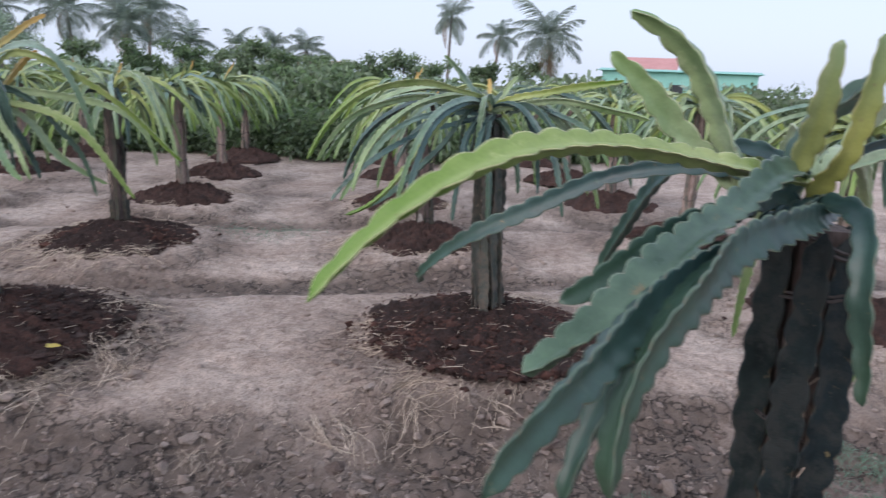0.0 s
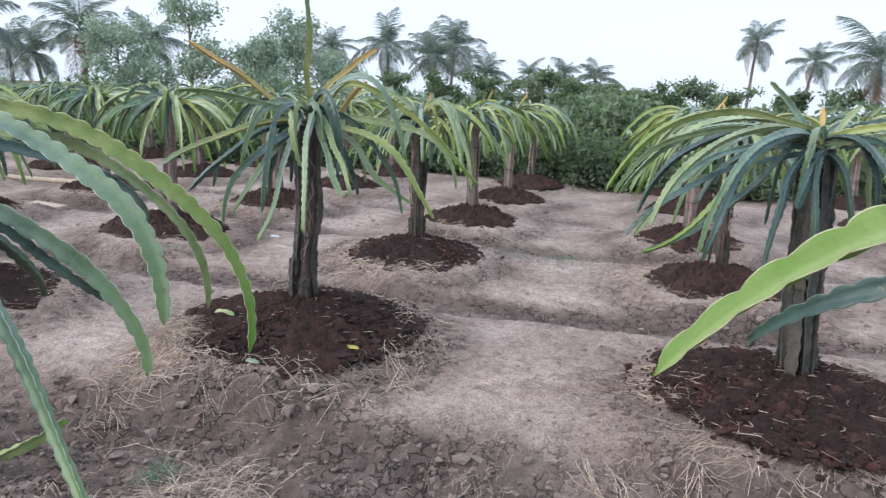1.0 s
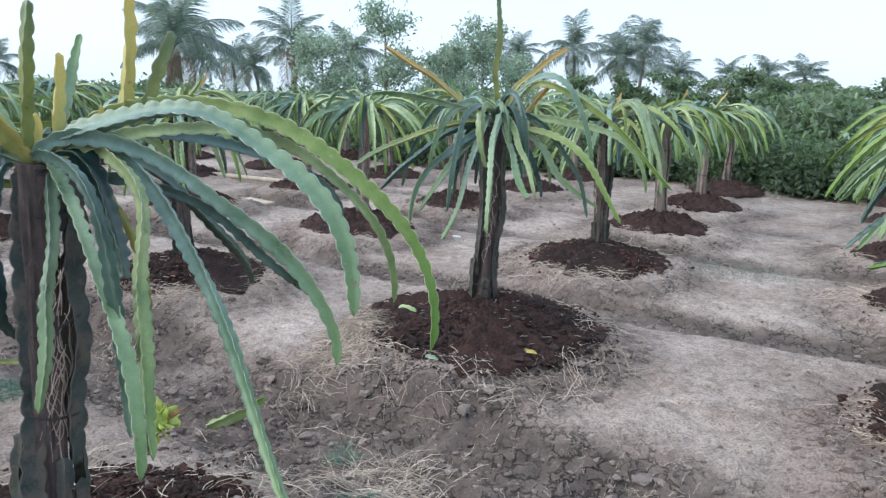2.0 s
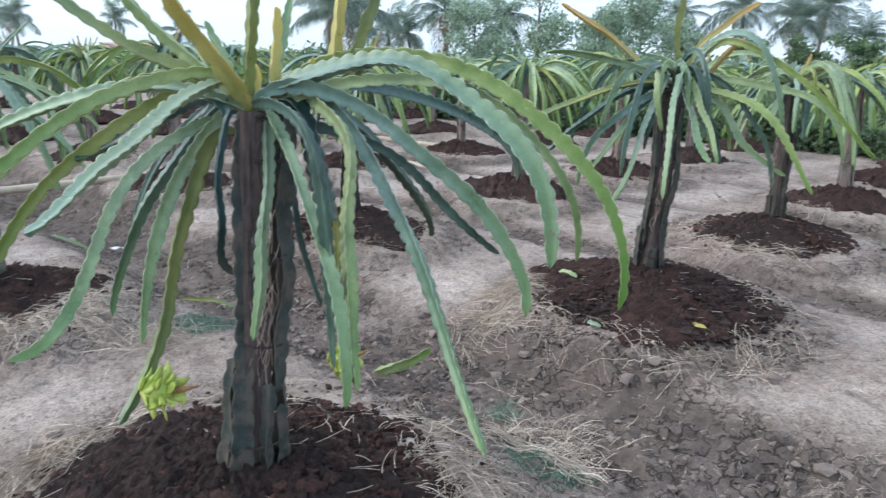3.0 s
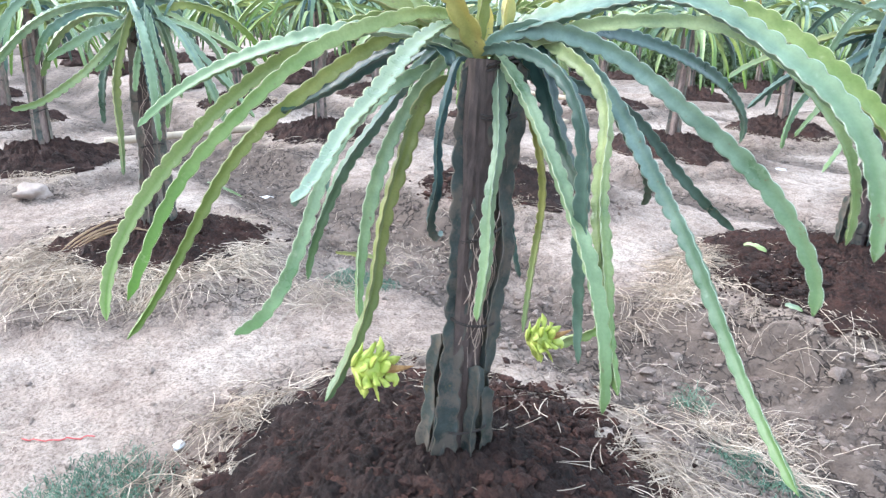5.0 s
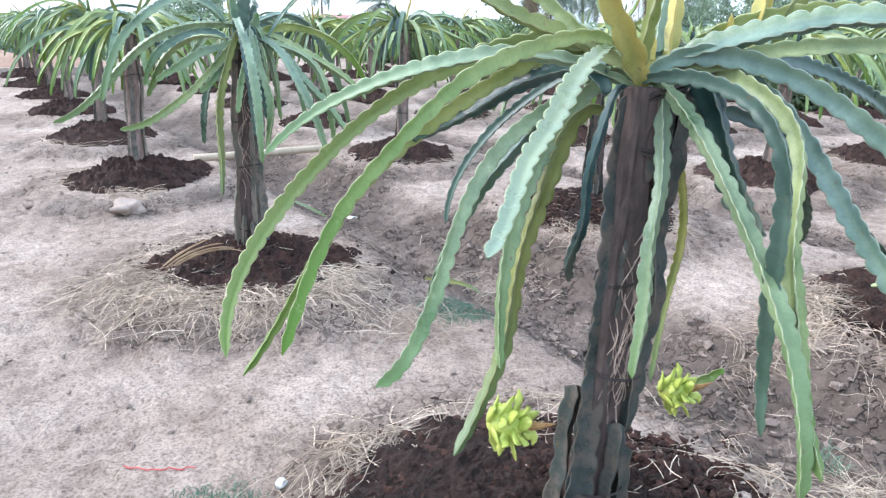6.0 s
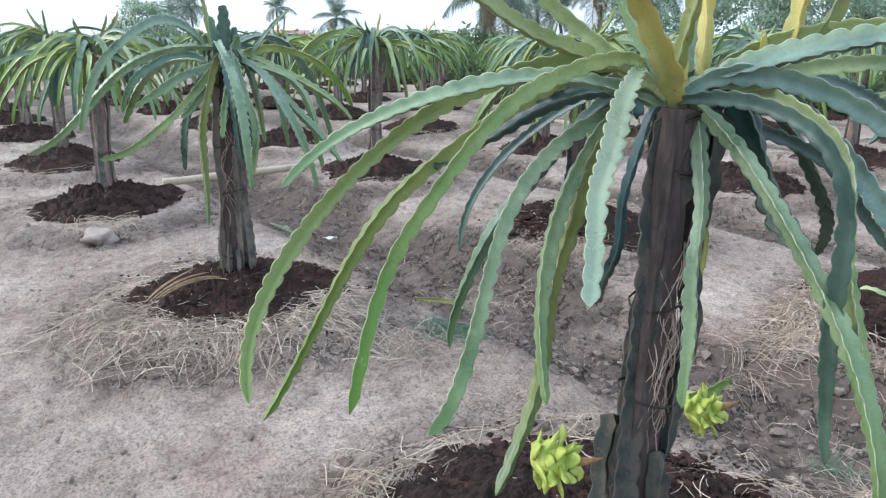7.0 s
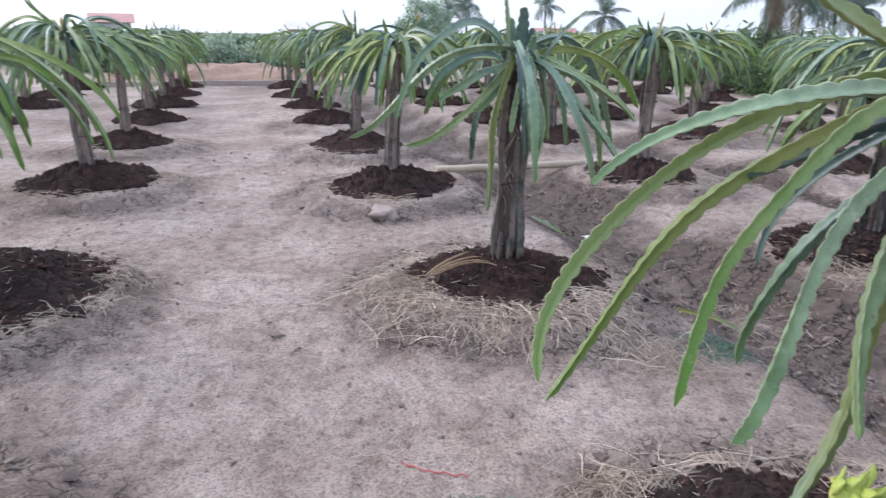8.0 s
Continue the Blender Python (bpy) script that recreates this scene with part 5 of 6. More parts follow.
rng = np.random.RandomState(23)
bits = []
for (i, j), rad in HEAP_R.items():
    x0, y0 = spot(i, j)
    for _ in range(240 if (i, j) == (-1, 1) else 120):
        r_, a = rad * math.sqrt(rng.rand()), rng.uniform(0, T)
        x, y = x0 + r_ * math.cos(a), y0 + r_ * math.sin(a)
        z = ground_z(x0, y0) + float(heap_rise(r_ / rad, rad)) + rng.uniform(0.008, 0.028)
        d, ln = rng.uniform(0, T), rng.uniform(0.04, 0.13)
        e = np.array((math.cos(d), math.sin(d), rng.uniform(-0.2, 0.2))) * ln / 2
        p = np.array((x, y, z))
        q = np.array((-e[1], e[0], 0)) * rng.normal(0, 0.25)
        bits.append((bezier(p - e, p - e * 0.3 + q, p + e * 0.3 + q, p + e, 5), rng.uniform(0.0007, 0.0021)))
v, f = tubes(bits, 3)
tagged(new("straw", mesh("straw", v, f, STRAW)), "broken straw mixed into the dark compost", "straw", kind="stuff")

rng = np.random.RandomState(22)
cx, cy = np.concatenate((rng.uniform(-12, 2.4, 6000), rng.uniform(-5, 1.0, 3000))), np.concatenate((rng.uniform(-4.5, 11, 6000), rng.uniform(1.5, 5.2, 3000)))
keep = (near_plot(cx, cy) > 0.45) & ((np.arange(len(cx)) < 6000) | (ditch(cx, cy) / 0.1 + np.exp(-((near_plot(cx, cy) - 1.0) / 0.2) ** 2) > 0.35))
cx, cy = cx[keep], cy[keep]
siz = (rng.gamma(1.6, 0.004, len(cx)) + 0.004) * (1 + 0.5 * np.clip(ditch(cx, cy) / 0.1 + np.exp(-((near_plot(cx, cy) - 1.0) / 0.2) ** 2), 0, 1) * rng.rand(len(cx)))
v, f = lump_cloud(np.stack((cx, cy, height(cx, cy) + siz * 0.3), axis=1), siz, rng)
tagged(new("soil_clods", mesh("soil_clods", v, f, CLOD)), "small dry crumbs and clods of soil", "soil", kind="stuff")

rng = np.random.RandomState(25)
cx, cy = rng.uniform(-6.5, 1.2, 9000), rng.uniform(0.6, 6.5, 9000)
d = near_plot(cx, cy)
keep = rng.rand(9000) < 0.26 * np.clip(ditch(cx, cy) / 0.13, 0, 1) ** 1.5 * (d > 0.8) + 0.35 * np.exp(-((d - 1.02) / 0.12) ** 2)
cx, cy = cx[keep], cy[keep]
siz = rng.gamma(1.5, 0.006, len(cx)) + 0.006
v, f = lump_cloud(np.stack((cx, cy, height(cx, cy) - siz * 0.25), axis=1), siz * 1.4, rng)
tagged(new("soil_clods", mesh("soil_clods", v, f, CLOD_DAMP)), "broken clods of damp dug soil along the furrow", "soil", kind="stuff")

# ---- loose things on the ground ----


def weed_tuft(xy, rad, count, seed, label, blade=0.09, material=None, flop=0.6):
    rng = np.random.RandomState(seed)
    r, a = rad * np.sqrt(rng.rand(count)) * (0.6 + 0.6 * rng.rand(count)), rng.uniform(0, T, count)
    x, y = xy[0] + r * np.cos(a), xy[1] + r * np.sin(a)
    zs = height(x, y)
    out = []
    for bx, by, bz in zip(x, y, zs):
        d, L = rng.uniform(0, T), blade * rng.uniform(0.4, 1.4)
        e = np.array((math.cos(d), math.sin(d), 0)) * L * rng.uniform(0.5, 1.5) * flop
        b = np.array((bx, by, bz))
        out.append((np.array((b, b + e * 0.45 + (0, 0, L * (1 - flop) * 1.4), b + e + (0, 0, L * (1 - flop) * 1.2))), np.array((0.0018, 0.0016, 0.0004))))
    v, f = tubes(out, 3)
    tagged(new("weed_patch", mesh("weed_patch", v, f, material or WEED)), label, "weeds", kind="stuff")


def scrap(name, pts, width, material, label, category, seed):
    """A loose piece lying on the soil."""
    rng = np.random.RandomState(seed)
    pts = np.array([(x, y, ground_z(x, y) + z) for x, y, z in pts])
    p = bezier(*pts, 16) if len(pts) == 4 else pts
    tagged(new(name, cladode(p, width, rng, material, True)), label, category)


def stone(name, xy, size, material, label, category, seed, flat=0.6):
    rng = np.random.RandomState(seed)
    bm = bmesh.new()
    bmesh.ops.create_icosphere(bm, subdivisions=3, radius=size)
    for q in bm.verts:
        k = 1 + 0.6 * noise.noise(q.co / size * 1.2 + Vector((seed, 0, 0))) + 0.3 * noise.noise(q.co / size * 3.5)
        q.co = Vector((q.co.x * k * 1.2, q.co.y * k, q.co.z * k * flat))
    ob = new(name, from_bm(name, bm, material, True))
    ob.matrix_basis = pose(xy[0], xy[1], ground_z(*xy) + size * flat * 0.45, 0, 0, rng.uniform(0, 360))
    tagged(ob, label, category)


def build_litter():
    weed_tuft((-3.02, 0.42), 0.26, 1800, 1, "patch of low green weeds on dry soil", 0.03)
    weed_tuft((-4.82, 1.70), 0.24, 1300, 2, "patch of low bluish weeds on dry soil", 0.03)
    weed_tuft((-2.53, 2.85), 0.2, 900, 3, "green weeds growing in the furrow", 0.035)
    weed_tuft((-3.24, 3.04), 0.12, 70, 4, "taller grass tuft in the furrow", 0.12)
    weed_tuft((-3.9, 8.45), 0.7, 500, 5, "strip of grass along the far furrow", 0.05)
    weed_tuft((-2.88, 3.12), 0.27, 430, 6, "clump of dry tan grass in the furrow", 0.15, STRAW, 0.85)
    weed_tuft((-5.6, 2.2), 0.5, 200, 7, "thin dry grass on the soil", 0.12, STRAW, 0.8)
    weed_tuft((1.25, 4.55), 0.30, 420, 30, "sparse green weeds near the mulch heap", 0.07)
    weed_tuft((0.33, 4.15), 0.25, 200, 31, "few green weeds on the dry soil", 0.07)
    weed_tuft((1.45, 5.12), 0.22, 200, 32, "sparse green weeds near the mulch heap", 0.07)
    scrap("leaf", [(-3.26, 4.42, 0.06), (-3.24, 4.43, 0.07), (-3.21, 4.45, 0.07), (-3.18, 4.46, 0.06)], 0.022, YOUNG, "fallen yellow piece of cactus stem", "leaf", 1)
    scrap("leaf", [(-4.24, 4.10, 0.12), (-4.2, 4.12, 0.14), (-4.15, 4.13, 0.14), (-4.09, 4.15, 0.12)], 0.03, GREEN, "fallen bright green piece of cactus stem", "leaf", 2)
    scrap("leaf", [(-3.56, 3.84, 0.03), (-3.53, 3.85, 0.04), (-3.5, 3.86, 0.04), (-3.46, 3.87, 0.03)], 0.022, TEAL, "fallen green piece of cactus stem", "leaf", 3)
    scrap("stem_cutting", [(-5.48, 1.62, 0.03), (-5.43, 1.75, 0.05), (-5.38, 1.85, 0.05), (-5.3, 1.98, 0.03)], 0.030, OLIVE, "discarded yellowing stem cutting on soil", "plant cutting", 4)
    scrap("stem_cutting", [(-7.75, 0.68, 0.03), (-7.70, 0.8, 0.09), (-7.6, 0.92, 0.06), (-7.5, 1.0, 0.03)], 0.026, GREEN, "discarded green stem cutting on soil", "plant cutting", 5)
    scrap("stem_cutting", [(-3.80, 2.52, 0.05), (-3.80, 2.62, 0.09), (-3.78, 2.72, 0.13), (-3.74, 2.84, 0.19)], 0.056, LIME, "pale yellow-green stem cutting curling up from the soil", "plant cutting", 6)
    stone("stone", (-7.35, -0.75), 0.13, STONE, "pale rounded stone beside a mulch heap", "stone", 3)
    stone("stone", (-3.236, 0.69), 0.022, PLASTIC, "small white pebble on the soil", "stone", 4)
    stone("scrap", (-6.67, 1.12), 0.03, PLASTIC, "crumpled white scrap lying on the soil", "litter", 5, 0.25)
    stone("scrap", (-7.51, 1.22), 0.06, PLASTIC, "small white scrap lying on the soil", "litter", 6, 0.25)
    stone("scrap", (-6.96, 6.88), 0.05, PLASTIC, "small white scrap lying on the soil", "litter", 7, 0.25)
    pts = np.array([(-3.49 + 0.10 * k + 0.02 * math.sin(k * 4), 0.08 + 0.28 * k, 0) for k in np.linspace(0, 1, 16)])
    pts[:, 2] = height(pts[:, 0], pts[:, 1]) + 0.006
    pts[:, :2] += 0.008 * np.sin(np.arange(16) * 1.7)[:, None]
    v, f = tubes([(pts, 0.003)], 5)
    tagged(new("twine", mesh("twine", v, f, RED_STRING)), "short length of red twine on the ground", "twine")
    p0, p1 = np.array((-9.47, -0.48, 0.09)), np.array((-10.2, 1.4, 0.09))
    pts = np.array([p0 + (p1 - p0) * k for k in np.linspace(0, 1, 12)])
    rad = 0.046 + 0.004 * (np.arange(12) % 3 == 0)
    v, f = tubes([(pts, rad)], 10)
    tagged(new("pole", mesh("pole", v, f, BAMBOO, True)), "long bleached pole lying between the plants", "pole")
    pts = np.array([(-14.6 + 3.0 * k, 5.95 + 1.35 * k, 0.09) for k in np.linspace(0, 1, 10)])
    v, f = tubes([(pts, 0.045 + 0.005 * (np.arange(10) % 3 == 0))], 9)
    tagged(new("pole", mesh("pole", v, f, BAMBOO, True)), "thin bleached pole lying among the far rows", "pole")
    bm = bmesh.new()
    bmesh.ops.create_cube(bm, size=1, matrix=Matrix.Diagonal((0.6, 0.2, 0.05, 1)))
    bmesh.ops.bevel(bm, geom=bm.edges[:], offset=0.008, segments=2, affect='EDGES')
    pl = new("plank", from_bm("plank", bm, BAMBOO))
    pl.matrix_basis = pose(-10.8, 5.83, ground_z(-10.8, 5.83) + 0.03, 0, 2, 19)
    tagged(pl, "short pale board lying on the soil", "board")
    rng = np.random.RandomState(9)
    out = []
    for k in range(4):
        a = np.array((-5.20 + 0.05 * k, 0.02 - 0.02 * k, ground_z(-5.2, 0.2) + 0.10 + 0.012 * k))
        d = np.array((-0.12 - 0.03 * k, 0.42 - 0.05 * k, 0.03))
        out.append((bezier(a, a + d * 0.3 + (-0.06, 0.0, 0.05), a + d * 0.7 + (-0.07, 0.0, 0.06), a + d + (0.02, 0.0, 0.03 * k), 9), np.array((0.002, 0.005, 0.007, 0.008, 0.007, 0.006, 0.005, 0.004, 0.001))))
    v, f = tubes(out, 5)
    tagged(new("dead_stalks", mesh("dead_stalks", v, f, DRY_LEAF)), "bundle of pale dry stalks lying on the mulch", "straw", kind="stuff")


build_litter()

# ---- trees ----


def frond_mesh(seed, L, droop, material):
    """A feather palm leaf: arched midrib with drooping leaflets."""
    rng = np.random.RandomState(seed)
    rib = bezier(np.array((0, 0, 0.0)), np.array((0.35 * L, 0, 0.28 * L)), np.array((0.8 * L, 0, 0.2 * L - droop * 0.5)), np.array((L, 0, -droop)), 14)
    vs, fs = tube_data(rib, np.linspace(0.05, 0.012, 14), 4)
    vs = [vs]
    base = len(vs[0])
    for k in range(46):
        t = 0.12 + 0.86 * k / 46
        q = t * 13
        a = int(q)
        p = rib[a] + (rib[min(a + 1, 13)] - rib[a]) * (q - a)
        tan = rib[min(a + 1, 13)] - rib[a]
        tan /= np.linalg.norm(tan)
        ll = L * 0.33 * math.sin(math.pi * min(1, t * 0.8 + 0.22)) * rng.uniform(0.8, 1.15) + 0.15
        for sgn in (-1, 1):
            e = tan * 0.55 + np.array((0, sgn * 0.75, rng.uniform(-0.35, 0.05)))
            e = e / np.linalg.norm(e) * ll
            w = tan * 0.032
            mid = p + e * 0.55 + (0, 0, -0.04 * ll)
            tip = p + e + (0, 0, -0.5 * ll)
            vs.append(np.array((p - w * 0.5, p + w * 0.5, mid + w, mid - w * 0.8, tip)))
            fs += [(base, base + 1, base + 2, base + 3), (base + 3, base + 2, base + 4)]
            base += 5
    return mesh("frond", np.concatenate(vs), fs, material)


FRONDS = [frond_mesh(1, 3.4, 0.5, PALM_HAZED), frond_mesh(2, 3.1, 1.1, PALM_HAZED), frond_mesh(3, 3.6, 0.0, PALM_HAZED)]
FROND_DRY = frond_mesh(4, 3.0, 2.2, PALM_DRY)


def palm_tree(xy, crown_z, scale, seed, dry=2, label=""):
    rng = np.random.RandomState(seed)
    t = tagged(new("coconut_palm"), label or "tall coconut palm with a feathery crown, greyed to suggest haze", "palm tree", "palms")
    t.location = (xy[0], xy[1], 0)
    bend = rng.uniform(-0.6, 0.6, 2)
    zz = np.linspace(-0.3, crown_z, 14)
    k = np.clip(zz / crown_z, 0, 1)
    pts = np.stack((bend[0] * k ** 2, bend[1] * k ** 2, zz), axis=1)
    v, f = tube_data(pts, (0.20 - 0.08 * k) * max(scale, 0.8) + 0.012 * (np.arange(14) % 2), 9)
    part("trunk", mesh("trunk", v, f, BARK, True), t)
    n = 21
    for q in range(n):
        el = 82 - 132 * (q / n) + rng.uniform(-15, 15)
        fr = part("frond", FROND_DRY if q >= n - dry else FRONDS[rng.randint(3)], t, "dry brown hanging frond" if q >= n - dry else "")
        fr.matrix_basis = pose(pts[-1][0], pts[-1][1], crown_z, 0, 0, q * 137.5 + rng.uniform(-30, 30)) @ pose(0, 0, 0, 0, -el + 14, 0) @ Matrix.Scale(scale * rng.uniform(0.62, 1.18), 4)
    return t


def leaves_data(centres, size, rng):
    n = len(centres)
    a = rng.normal(size=(n, 3))
    a /= np.linalg.norm(a, axis=1)[:, None]
    b = np.cross(a, rng.normal(size=(n, 3)))
    b /= np.linalg.norm(b, axis=1)[:, None] + 1e-9
    s = size * rng.uniform(0.6, 1.3, (n, 1))
    c = np.asarray(centres)
    v = np.stack((c - a * s, c - b * s * 0.42 + (0, 0, 0.08 * size), c + a * s, c + b * s * 0.42 + (0, 0, 0.08 * size)), axis=1).reshape(-1, 3)
    return v, [(4 * k, 4 * k + 1, 4 * k + 2, 4 * k + 3) for k in range(n)]


def leafy_tree(xy, tall, wide, seed, material, leaves=3200, leaf=0.16, label="", low=0.25):
    rng = np.random.RandomState(seed)
    t = tagged(new("broadleaf_tree"), label or "slender broadleaf tree with a loose airy crown", "tree", "trees")
    t.location = (xy[0], xy[1], 0)
    limbs, tips = [], []
    trunk = np.array([(0.15 * math.sin(k * 2), 0.12 * math.cos(k * 1.7), tall * 0.8 * k) for k in np.linspace(0, 1, 9)])
    v, f = tube_data(trunk - (0, 0, 0.2), np.linspace(0.035 * tall * 0.5, 0.012 * tall * 0.5, 9), 8)
    part("trunk", mesh("trunk", v, f, BARK, True), t)
    for k in range(16):
        q = rng.uniform(low, 1.0)
        b = trunk[int(q * 8)]
        a = k * 2.4 + rng.uniform(-0.3, 0.3)
        R = wide / 2 * rng.uniform(0.5, 1.0) * (1.15 - 0.6 * q)
        e = b + (R * math.cos(a), R * math.sin(a), tall * rng.uniform(0.06, 0.22))
        limbs.append((bezier(b, b + (e - b) * 0.3, e - (0, 0, tall * 0.03), e, 7), np.linspace(0.035, 0.012, 7)))
        tips += [b + (e - b) * 0.6, e, e]
    v, f = tubes(limbs, 5)
    part("branchwork", mesh("branchwork", v, f, BARK, True), t)
    tips = np.array(tips)
    c = tips[rng.randint(0, len(tips), leaves)] + rng.normal(size=(leaves, 3)) * (wide * 0.07, wide * 0.07, tall * 0.045)
    v, f = leaves_data(c, leaf, rng)
    tagged(part("crown", mesh("crown", v, f, material), t), kind="stuff")
    return t


def bush(xy, wide, tall, seed, material=None, leaves=4200, leaf=0.075, label=""):
    rng = np.random.RandomState(seed)
    t = tagged(new("bush"), label or "dense dark green shrub at the orchard's edge", "bush", "shrubs")
    t.location = (xy[0], xy[1], 0)
    limbs, ends = [], []
    for k in range(14):
        a, R = k * 2.4, wide / 2 * rng.uniform(0.15, 0.85)
        e = np.array((R * math.cos(a), R * math.sin(a), tall * rng.uniform(0.35, 0.92)))
        limbs.append((bezier(np.array((0, 0, -0.1)), e * (0.2, 0.2, 0.5), e * (0.7, 0.7, 0.8), e, 6), np.linspace(0.03, 0.008, 6)))
        ends += [e, e * (0.75, 0.75, 0.6), e * (0.9, 0.9, 0.3)]
    v, f = tubes(limbs, 4)
    part("branchwork", mesh("branchwork", v, f, BARK), t)
    ends = np.array(ends)
    c = ends[rng.randint(0, len(ends), leaves)] + rng.normal(size=(leaves, 3)) * (wide * 0.12, wide * 0.12, tall * 0.09)
    c[:, 2] = np.maximum(c[:, 2], 0.05)
    v, f = leaves_data(c, leaf, rng)
    tagged(part("foliage", mesh("foliage", v, f, material or LEAF_DARK), t), kind="stuff")
    return t


def plant_trees():
    palms = [((-55.9, 28.7), 5.6, 1.15), ((-70, 29), 4.6, 1.0), ((-64.5, 29.2), 3.9, 1.0), ((-52.2, 31.4), 4.6, 1.0), ((-43.3, 43.1), 5.2, 0.75), ((-39.9, 46.4), 5.8, 0.95), ((-41.8, 57.7), 6.6, 1.0), ((-44.5, 58.5), 5.8, 0.9),
             ((-36.1, 55.5), 4.0, 0.8), ((-42.6, 75), 4.8, 0.8), ((-39, 77), 5.0, 0.85), ((-29, 65.2), 4.1, 0.75), ((-16.5, 69.4), 7.9, 0.72), ((-11.2, 65.4), 5.9, 0.72), ((-4.2, 46.1), 4.6, 0.85), ((-37, 48), 5.0, 0.8),
             ((-80.7, 9.0), 3.6, 0.8), ((-101, 3.7), 5.4, 0.8), ((-39.2, 12.9), 4.0, 0.95), ((-90.9, -6.3), 5.0, 0.8), ((-57.8, 18.7), 6.6, 1.1), ((-48.4, 16.6), 4.3, 0.9), ((-96, -9), 4.6, 0.8)]
    for k, (xy, z, s) in enumerate(palms):
        palm_tree(xy, z, s, 900 + k, 3 if k in (0, 18) else 1)
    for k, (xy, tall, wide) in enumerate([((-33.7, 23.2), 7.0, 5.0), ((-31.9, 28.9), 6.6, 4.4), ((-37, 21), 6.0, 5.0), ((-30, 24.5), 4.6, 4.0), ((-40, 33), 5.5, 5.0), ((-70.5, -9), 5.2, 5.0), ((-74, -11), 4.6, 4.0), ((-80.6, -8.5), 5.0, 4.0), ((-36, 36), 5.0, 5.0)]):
        leafy_tree(xy, tall, wide, 950 + k, LEAF_HAZED, 3800, 0.13)
    # the looser belt of small trees under the palms
    for k, (xy, tall, wide) in enumerate([((-26.0, 39.5), 3.6, 4.1), ((-26.4, 44.0), 3.4, 3.8), ((-21.6, 39.8), 3.9, 3.5), ((-23.7, 47.8), 3.7, 3.8), ((-19.4, 43.2), 3.7, 4.1), ((-19.3, 47.6), 3.5, 4.4), ((-15.9, 44.6), 3.6, 3.5), ((-14.4, 47.2), 3.8, 4.1), ((-13.3, 51.7), 3.5, 4.7), ((-9.5, 50.5), 3.3, 3.2), ((-5.9, 47.0), 3.6, 3.8), ((-33.0, 39.1), 3.8, 3.2), ((-29.3, 39.6), 3.5, 4.1)]):
        leafy_tree(xy, tall, wide, 980 + k, LEAF if k % 3 else LEAF_DARK, 2600, 0.15, "small bushy tree in the belt behind the orchard", 0.1)
    rng = np.random.RandomState(31)
    # shrubs that close the aisles, then a thicker belt behind them
    for k in range(30):
        s = -12 + 1.5 * k
        x, y = P0 + UNIT_I * s + UNIT_J * (14.6 + rng.uniform(-0.5, 0.8))
        bush((x, y), rng.uniform(1.8, 2.8), rng.uniform(0.85, 1.4), 1000 + k)
    for k in range(40):
        s = -30 + 2.6 * k
        x, y = P0 + UNIT_I * s + UNIT_J * (27 + rng.uniform(-4, 10))
        bush((x, y), rng.uniform(4, 6.5), rng.uniform(1.5, 2.4), 1100 + k, LEAF if k % 3 else LEAF_HAZED, 1500, 0.22, "broad green thicket behind the orchard")
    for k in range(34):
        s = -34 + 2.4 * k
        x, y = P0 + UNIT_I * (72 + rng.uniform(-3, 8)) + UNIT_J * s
        bush((x, y), rng.uniform(4, 7), rng.uniform(1.4, 2.0), 1200 + k, LEAF_HAZED if k % 2 else LEAF, 1100, 0.26, "distant low hedge beyond the orchard")


plant_trees()


def aisle_end():
    c, a, b = P0 + UNIT_I * 23.5 - UNIT_J * 1.7, UNIT_J, UNIT_I
    bm = bmesh.new()
    m = Matrix.Translation((c[0], c[1], 0.06)) @ Matrix.Rotation(math.atan2(UNIT_J[1], UNIT_J[0]), 4, 'Z')
    bmesh.ops.create_cube(bm, size=1, matrix=m @ Matrix.Diagonal((9.0, 0.25, 0.24, 1)))
    bmesh.ops.bevel(bm, geom=bm.edges[:], offset=0.03, segments=2, affect='EDGES')
    tagged(new("kerb", from_bm("kerb", bm, STONE)), "low pale kerb across the end of the aisle", "kerb", kind="structure")
    rng = np.random.RandomState(5)
    n = 40
    xs, ys = np.meshgrid(np.linspace(-5, 5, n), np.linspace(-2.2, 2.2, n // 2), indexing="ij")
    z = np.clip(0.55 * (1 - (xs / 5) ** 2) * (1 - (ys / 2.2) ** 2) + 0.25 * fbm(xs * 1.5, ys * 1.5, 4), -0.1, 2) - 0.05
    e = P0 + UNIT_I * 28.5 - UNIT_J * 1.9
    v = [(e[0] + UNIT_J[0] * p + UNIT_I[0] * q, e[1] + UNIT_J[1] * p + UNIT_I[1] * q, h) for p, q, h in zip(xs.ravel(), ys.ravel(), z.ravel())]
    f = [(i * (n // 2) + k, (i + 1) * (n // 2) + k, (i + 1) * (n // 2) + k + 1, i * (n // 2) + k + 1) for i in range(n - 1) for k in range(n // 2 - 1)]
    tagged(new("earth_bank", mesh("earth_bank", v, f, ORANGE_SOIL, True)), "low bank of loose orange earth beyond the rows", "earth bank")
    for k in range(9):
        x, y = P0 + UNIT_I * (33 + rng.uniform(-0.6, 0.6)) + UNIT_J * (-9 + 1.7 * k)
        bush((x, y), rng.uniform(2.2, 3.0), rng.uniform(1.1, 1.6), 1300 + k, LEAF_HAZED, 1600, 0.12, "yellowish low hedge at the end of the aisle")


aisle_end()

# ---- houses ----


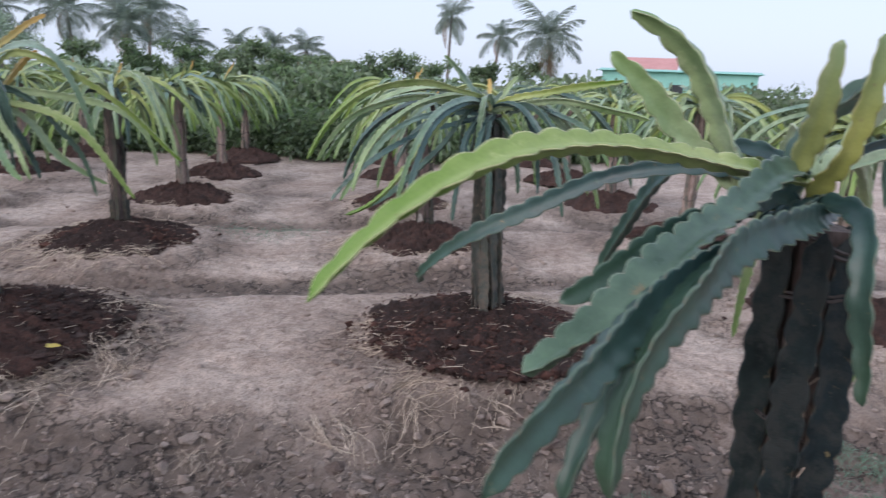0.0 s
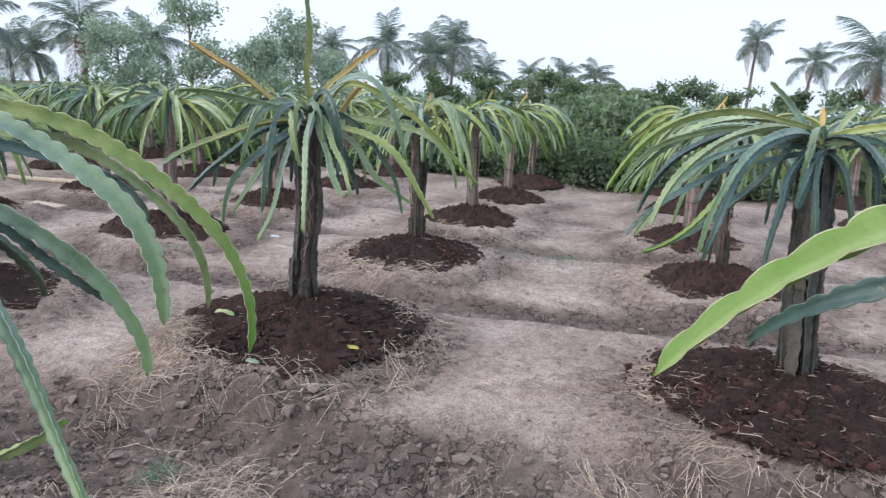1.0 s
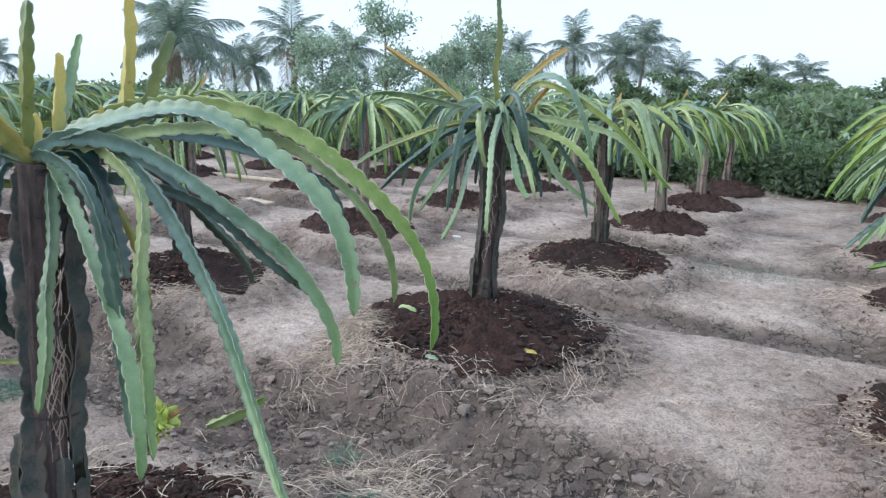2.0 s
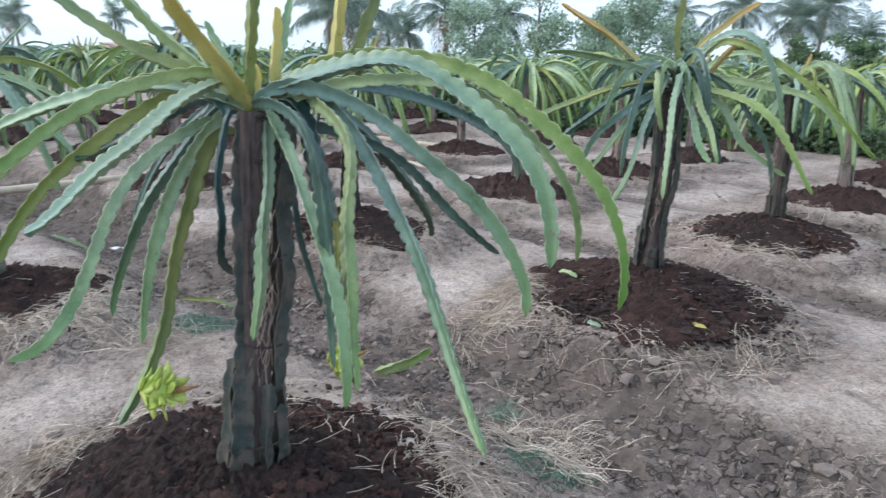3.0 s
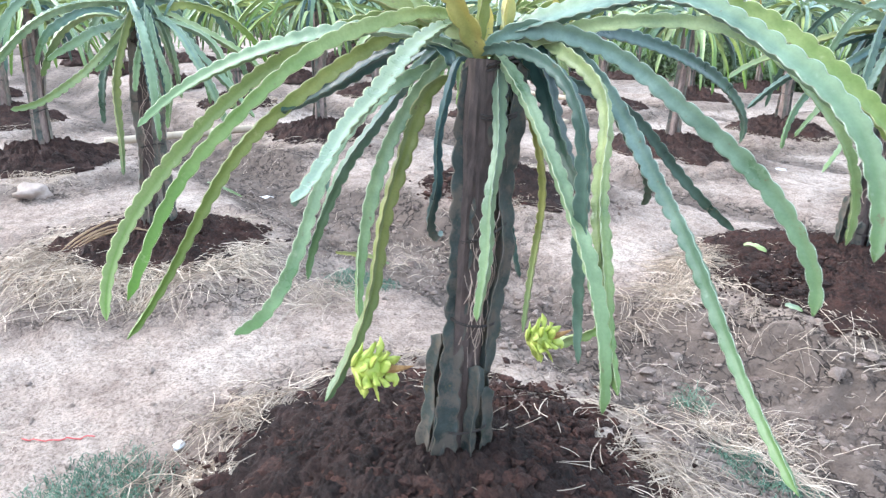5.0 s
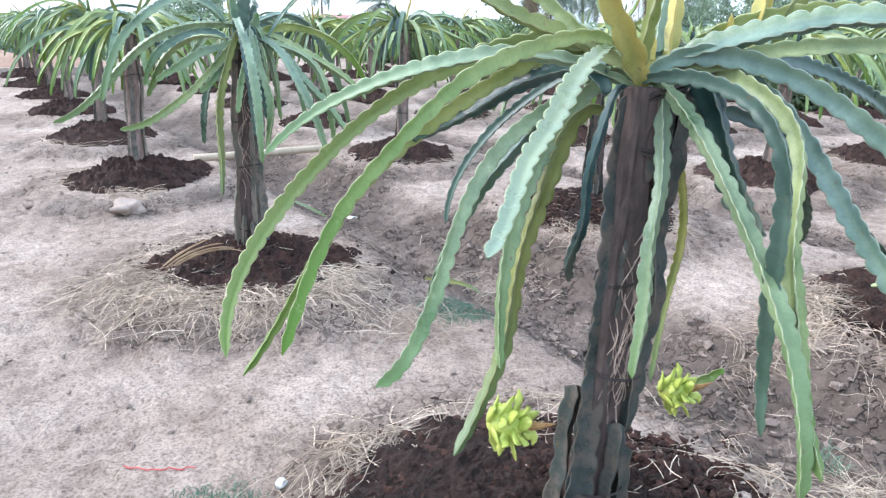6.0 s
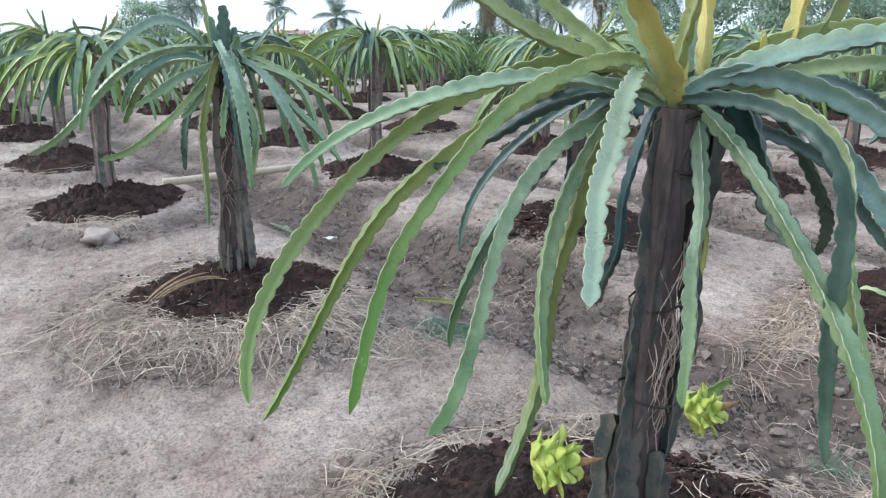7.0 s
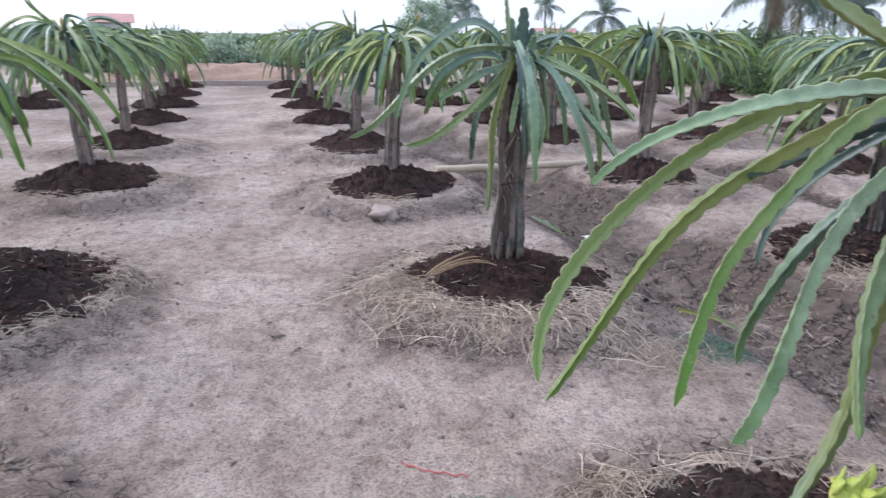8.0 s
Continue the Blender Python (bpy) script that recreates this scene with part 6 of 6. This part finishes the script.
def house(xy, size, wall_h, roof_h, wall, roof, turn, label, windows=2):
    w, d = size
    t = tagged(new("house"), label, "house")
    t.matrix_basis = pose(xy[0], xy[1], 0, 0, 0, turn)
    bm = bmesh.new()
    bmesh.ops.create_cube(bm, size=1, matrix=Matrix.Translation((0, 0, wall_h / 2)) @ Matrix.Diagonal((w, d, wall_h, 1)))
    part("wall", from_bm("wall", bm, wall), t)
    o = 0.4
    v = [(-w / 2 - o, -d / 2 - o, wall_h), (w / 2 + o, -d / 2 - o, wall_h), (w / 2 + o, d / 2 + o, wall_h), (-w / 2 - o, d / 2 + o, wall_h), (-w / 2 - o, 0, wall_h + roof_h), (w / 2 + o, 0, wall_h + roof_h)]
    f = [(0, 1, 5, 4), (2, 3, 4, 5), (1, 2, 5), (3, 0, 4), (0, 3, 2, 1)]
    part("roof", mesh("roof", v, f, roof), t)
    for k in range(windows):
        bm = bmesh.new()
        bmesh.ops.create_cube(bm, size=1, matrix=Matrix.Translation(((k + 0.5) / windows * w - w / 2, -d / 2 - 0.02, wall_h * 0.55)) @ Matrix.Diagonal((1.0, 0.12, 1.1, 1)))
        part("window", from_bm("window", bm, DARK_GLASS), t)


house((4.9, 63.5), (12.0, 5.0), 3.4, 0.25, WALL_TEAL, WALL_TEAL, -5, "long turquoise rendered house behind the palms", 3)
house((2.6, 68.5), (4.4, 5.0), 3.7, 1.1, WALL_WHITE, ROOF_RED_HAZED, -5, "small house with a red sheet roof", 1)
house((-26.6, 66.4), (1.6, 3.0), 3.0, 0.4, WALL_PINK, WALL_PINK, 10, "narrow pink rendered building among trees", 1)
house((-82.5, 4.2), (4.0, 5.0), 1.6, 0.9, WALL_WHITE, ROOF_RED_HAZED, 92, "distant low house with a red roof", 1)
house((-84, 1.5), (6.0, 5.0), 1.7, 0.6, WALL_WHITE, WALL_WHITE, 92, "distant low white house", 2)
house((-60.5, -16.6), (5.0, 4.0), 2.0, 0.7, WALL_WHITE, WALL_WHITE, 105, "distant cream house beyond the orchard", 2)
house((-71, -41.5), (3.6, 4.0), 2.6, 0.9, WALL_WHITE, ROOF_RED_HAZED, 120, "distant house with a red roof", 1)
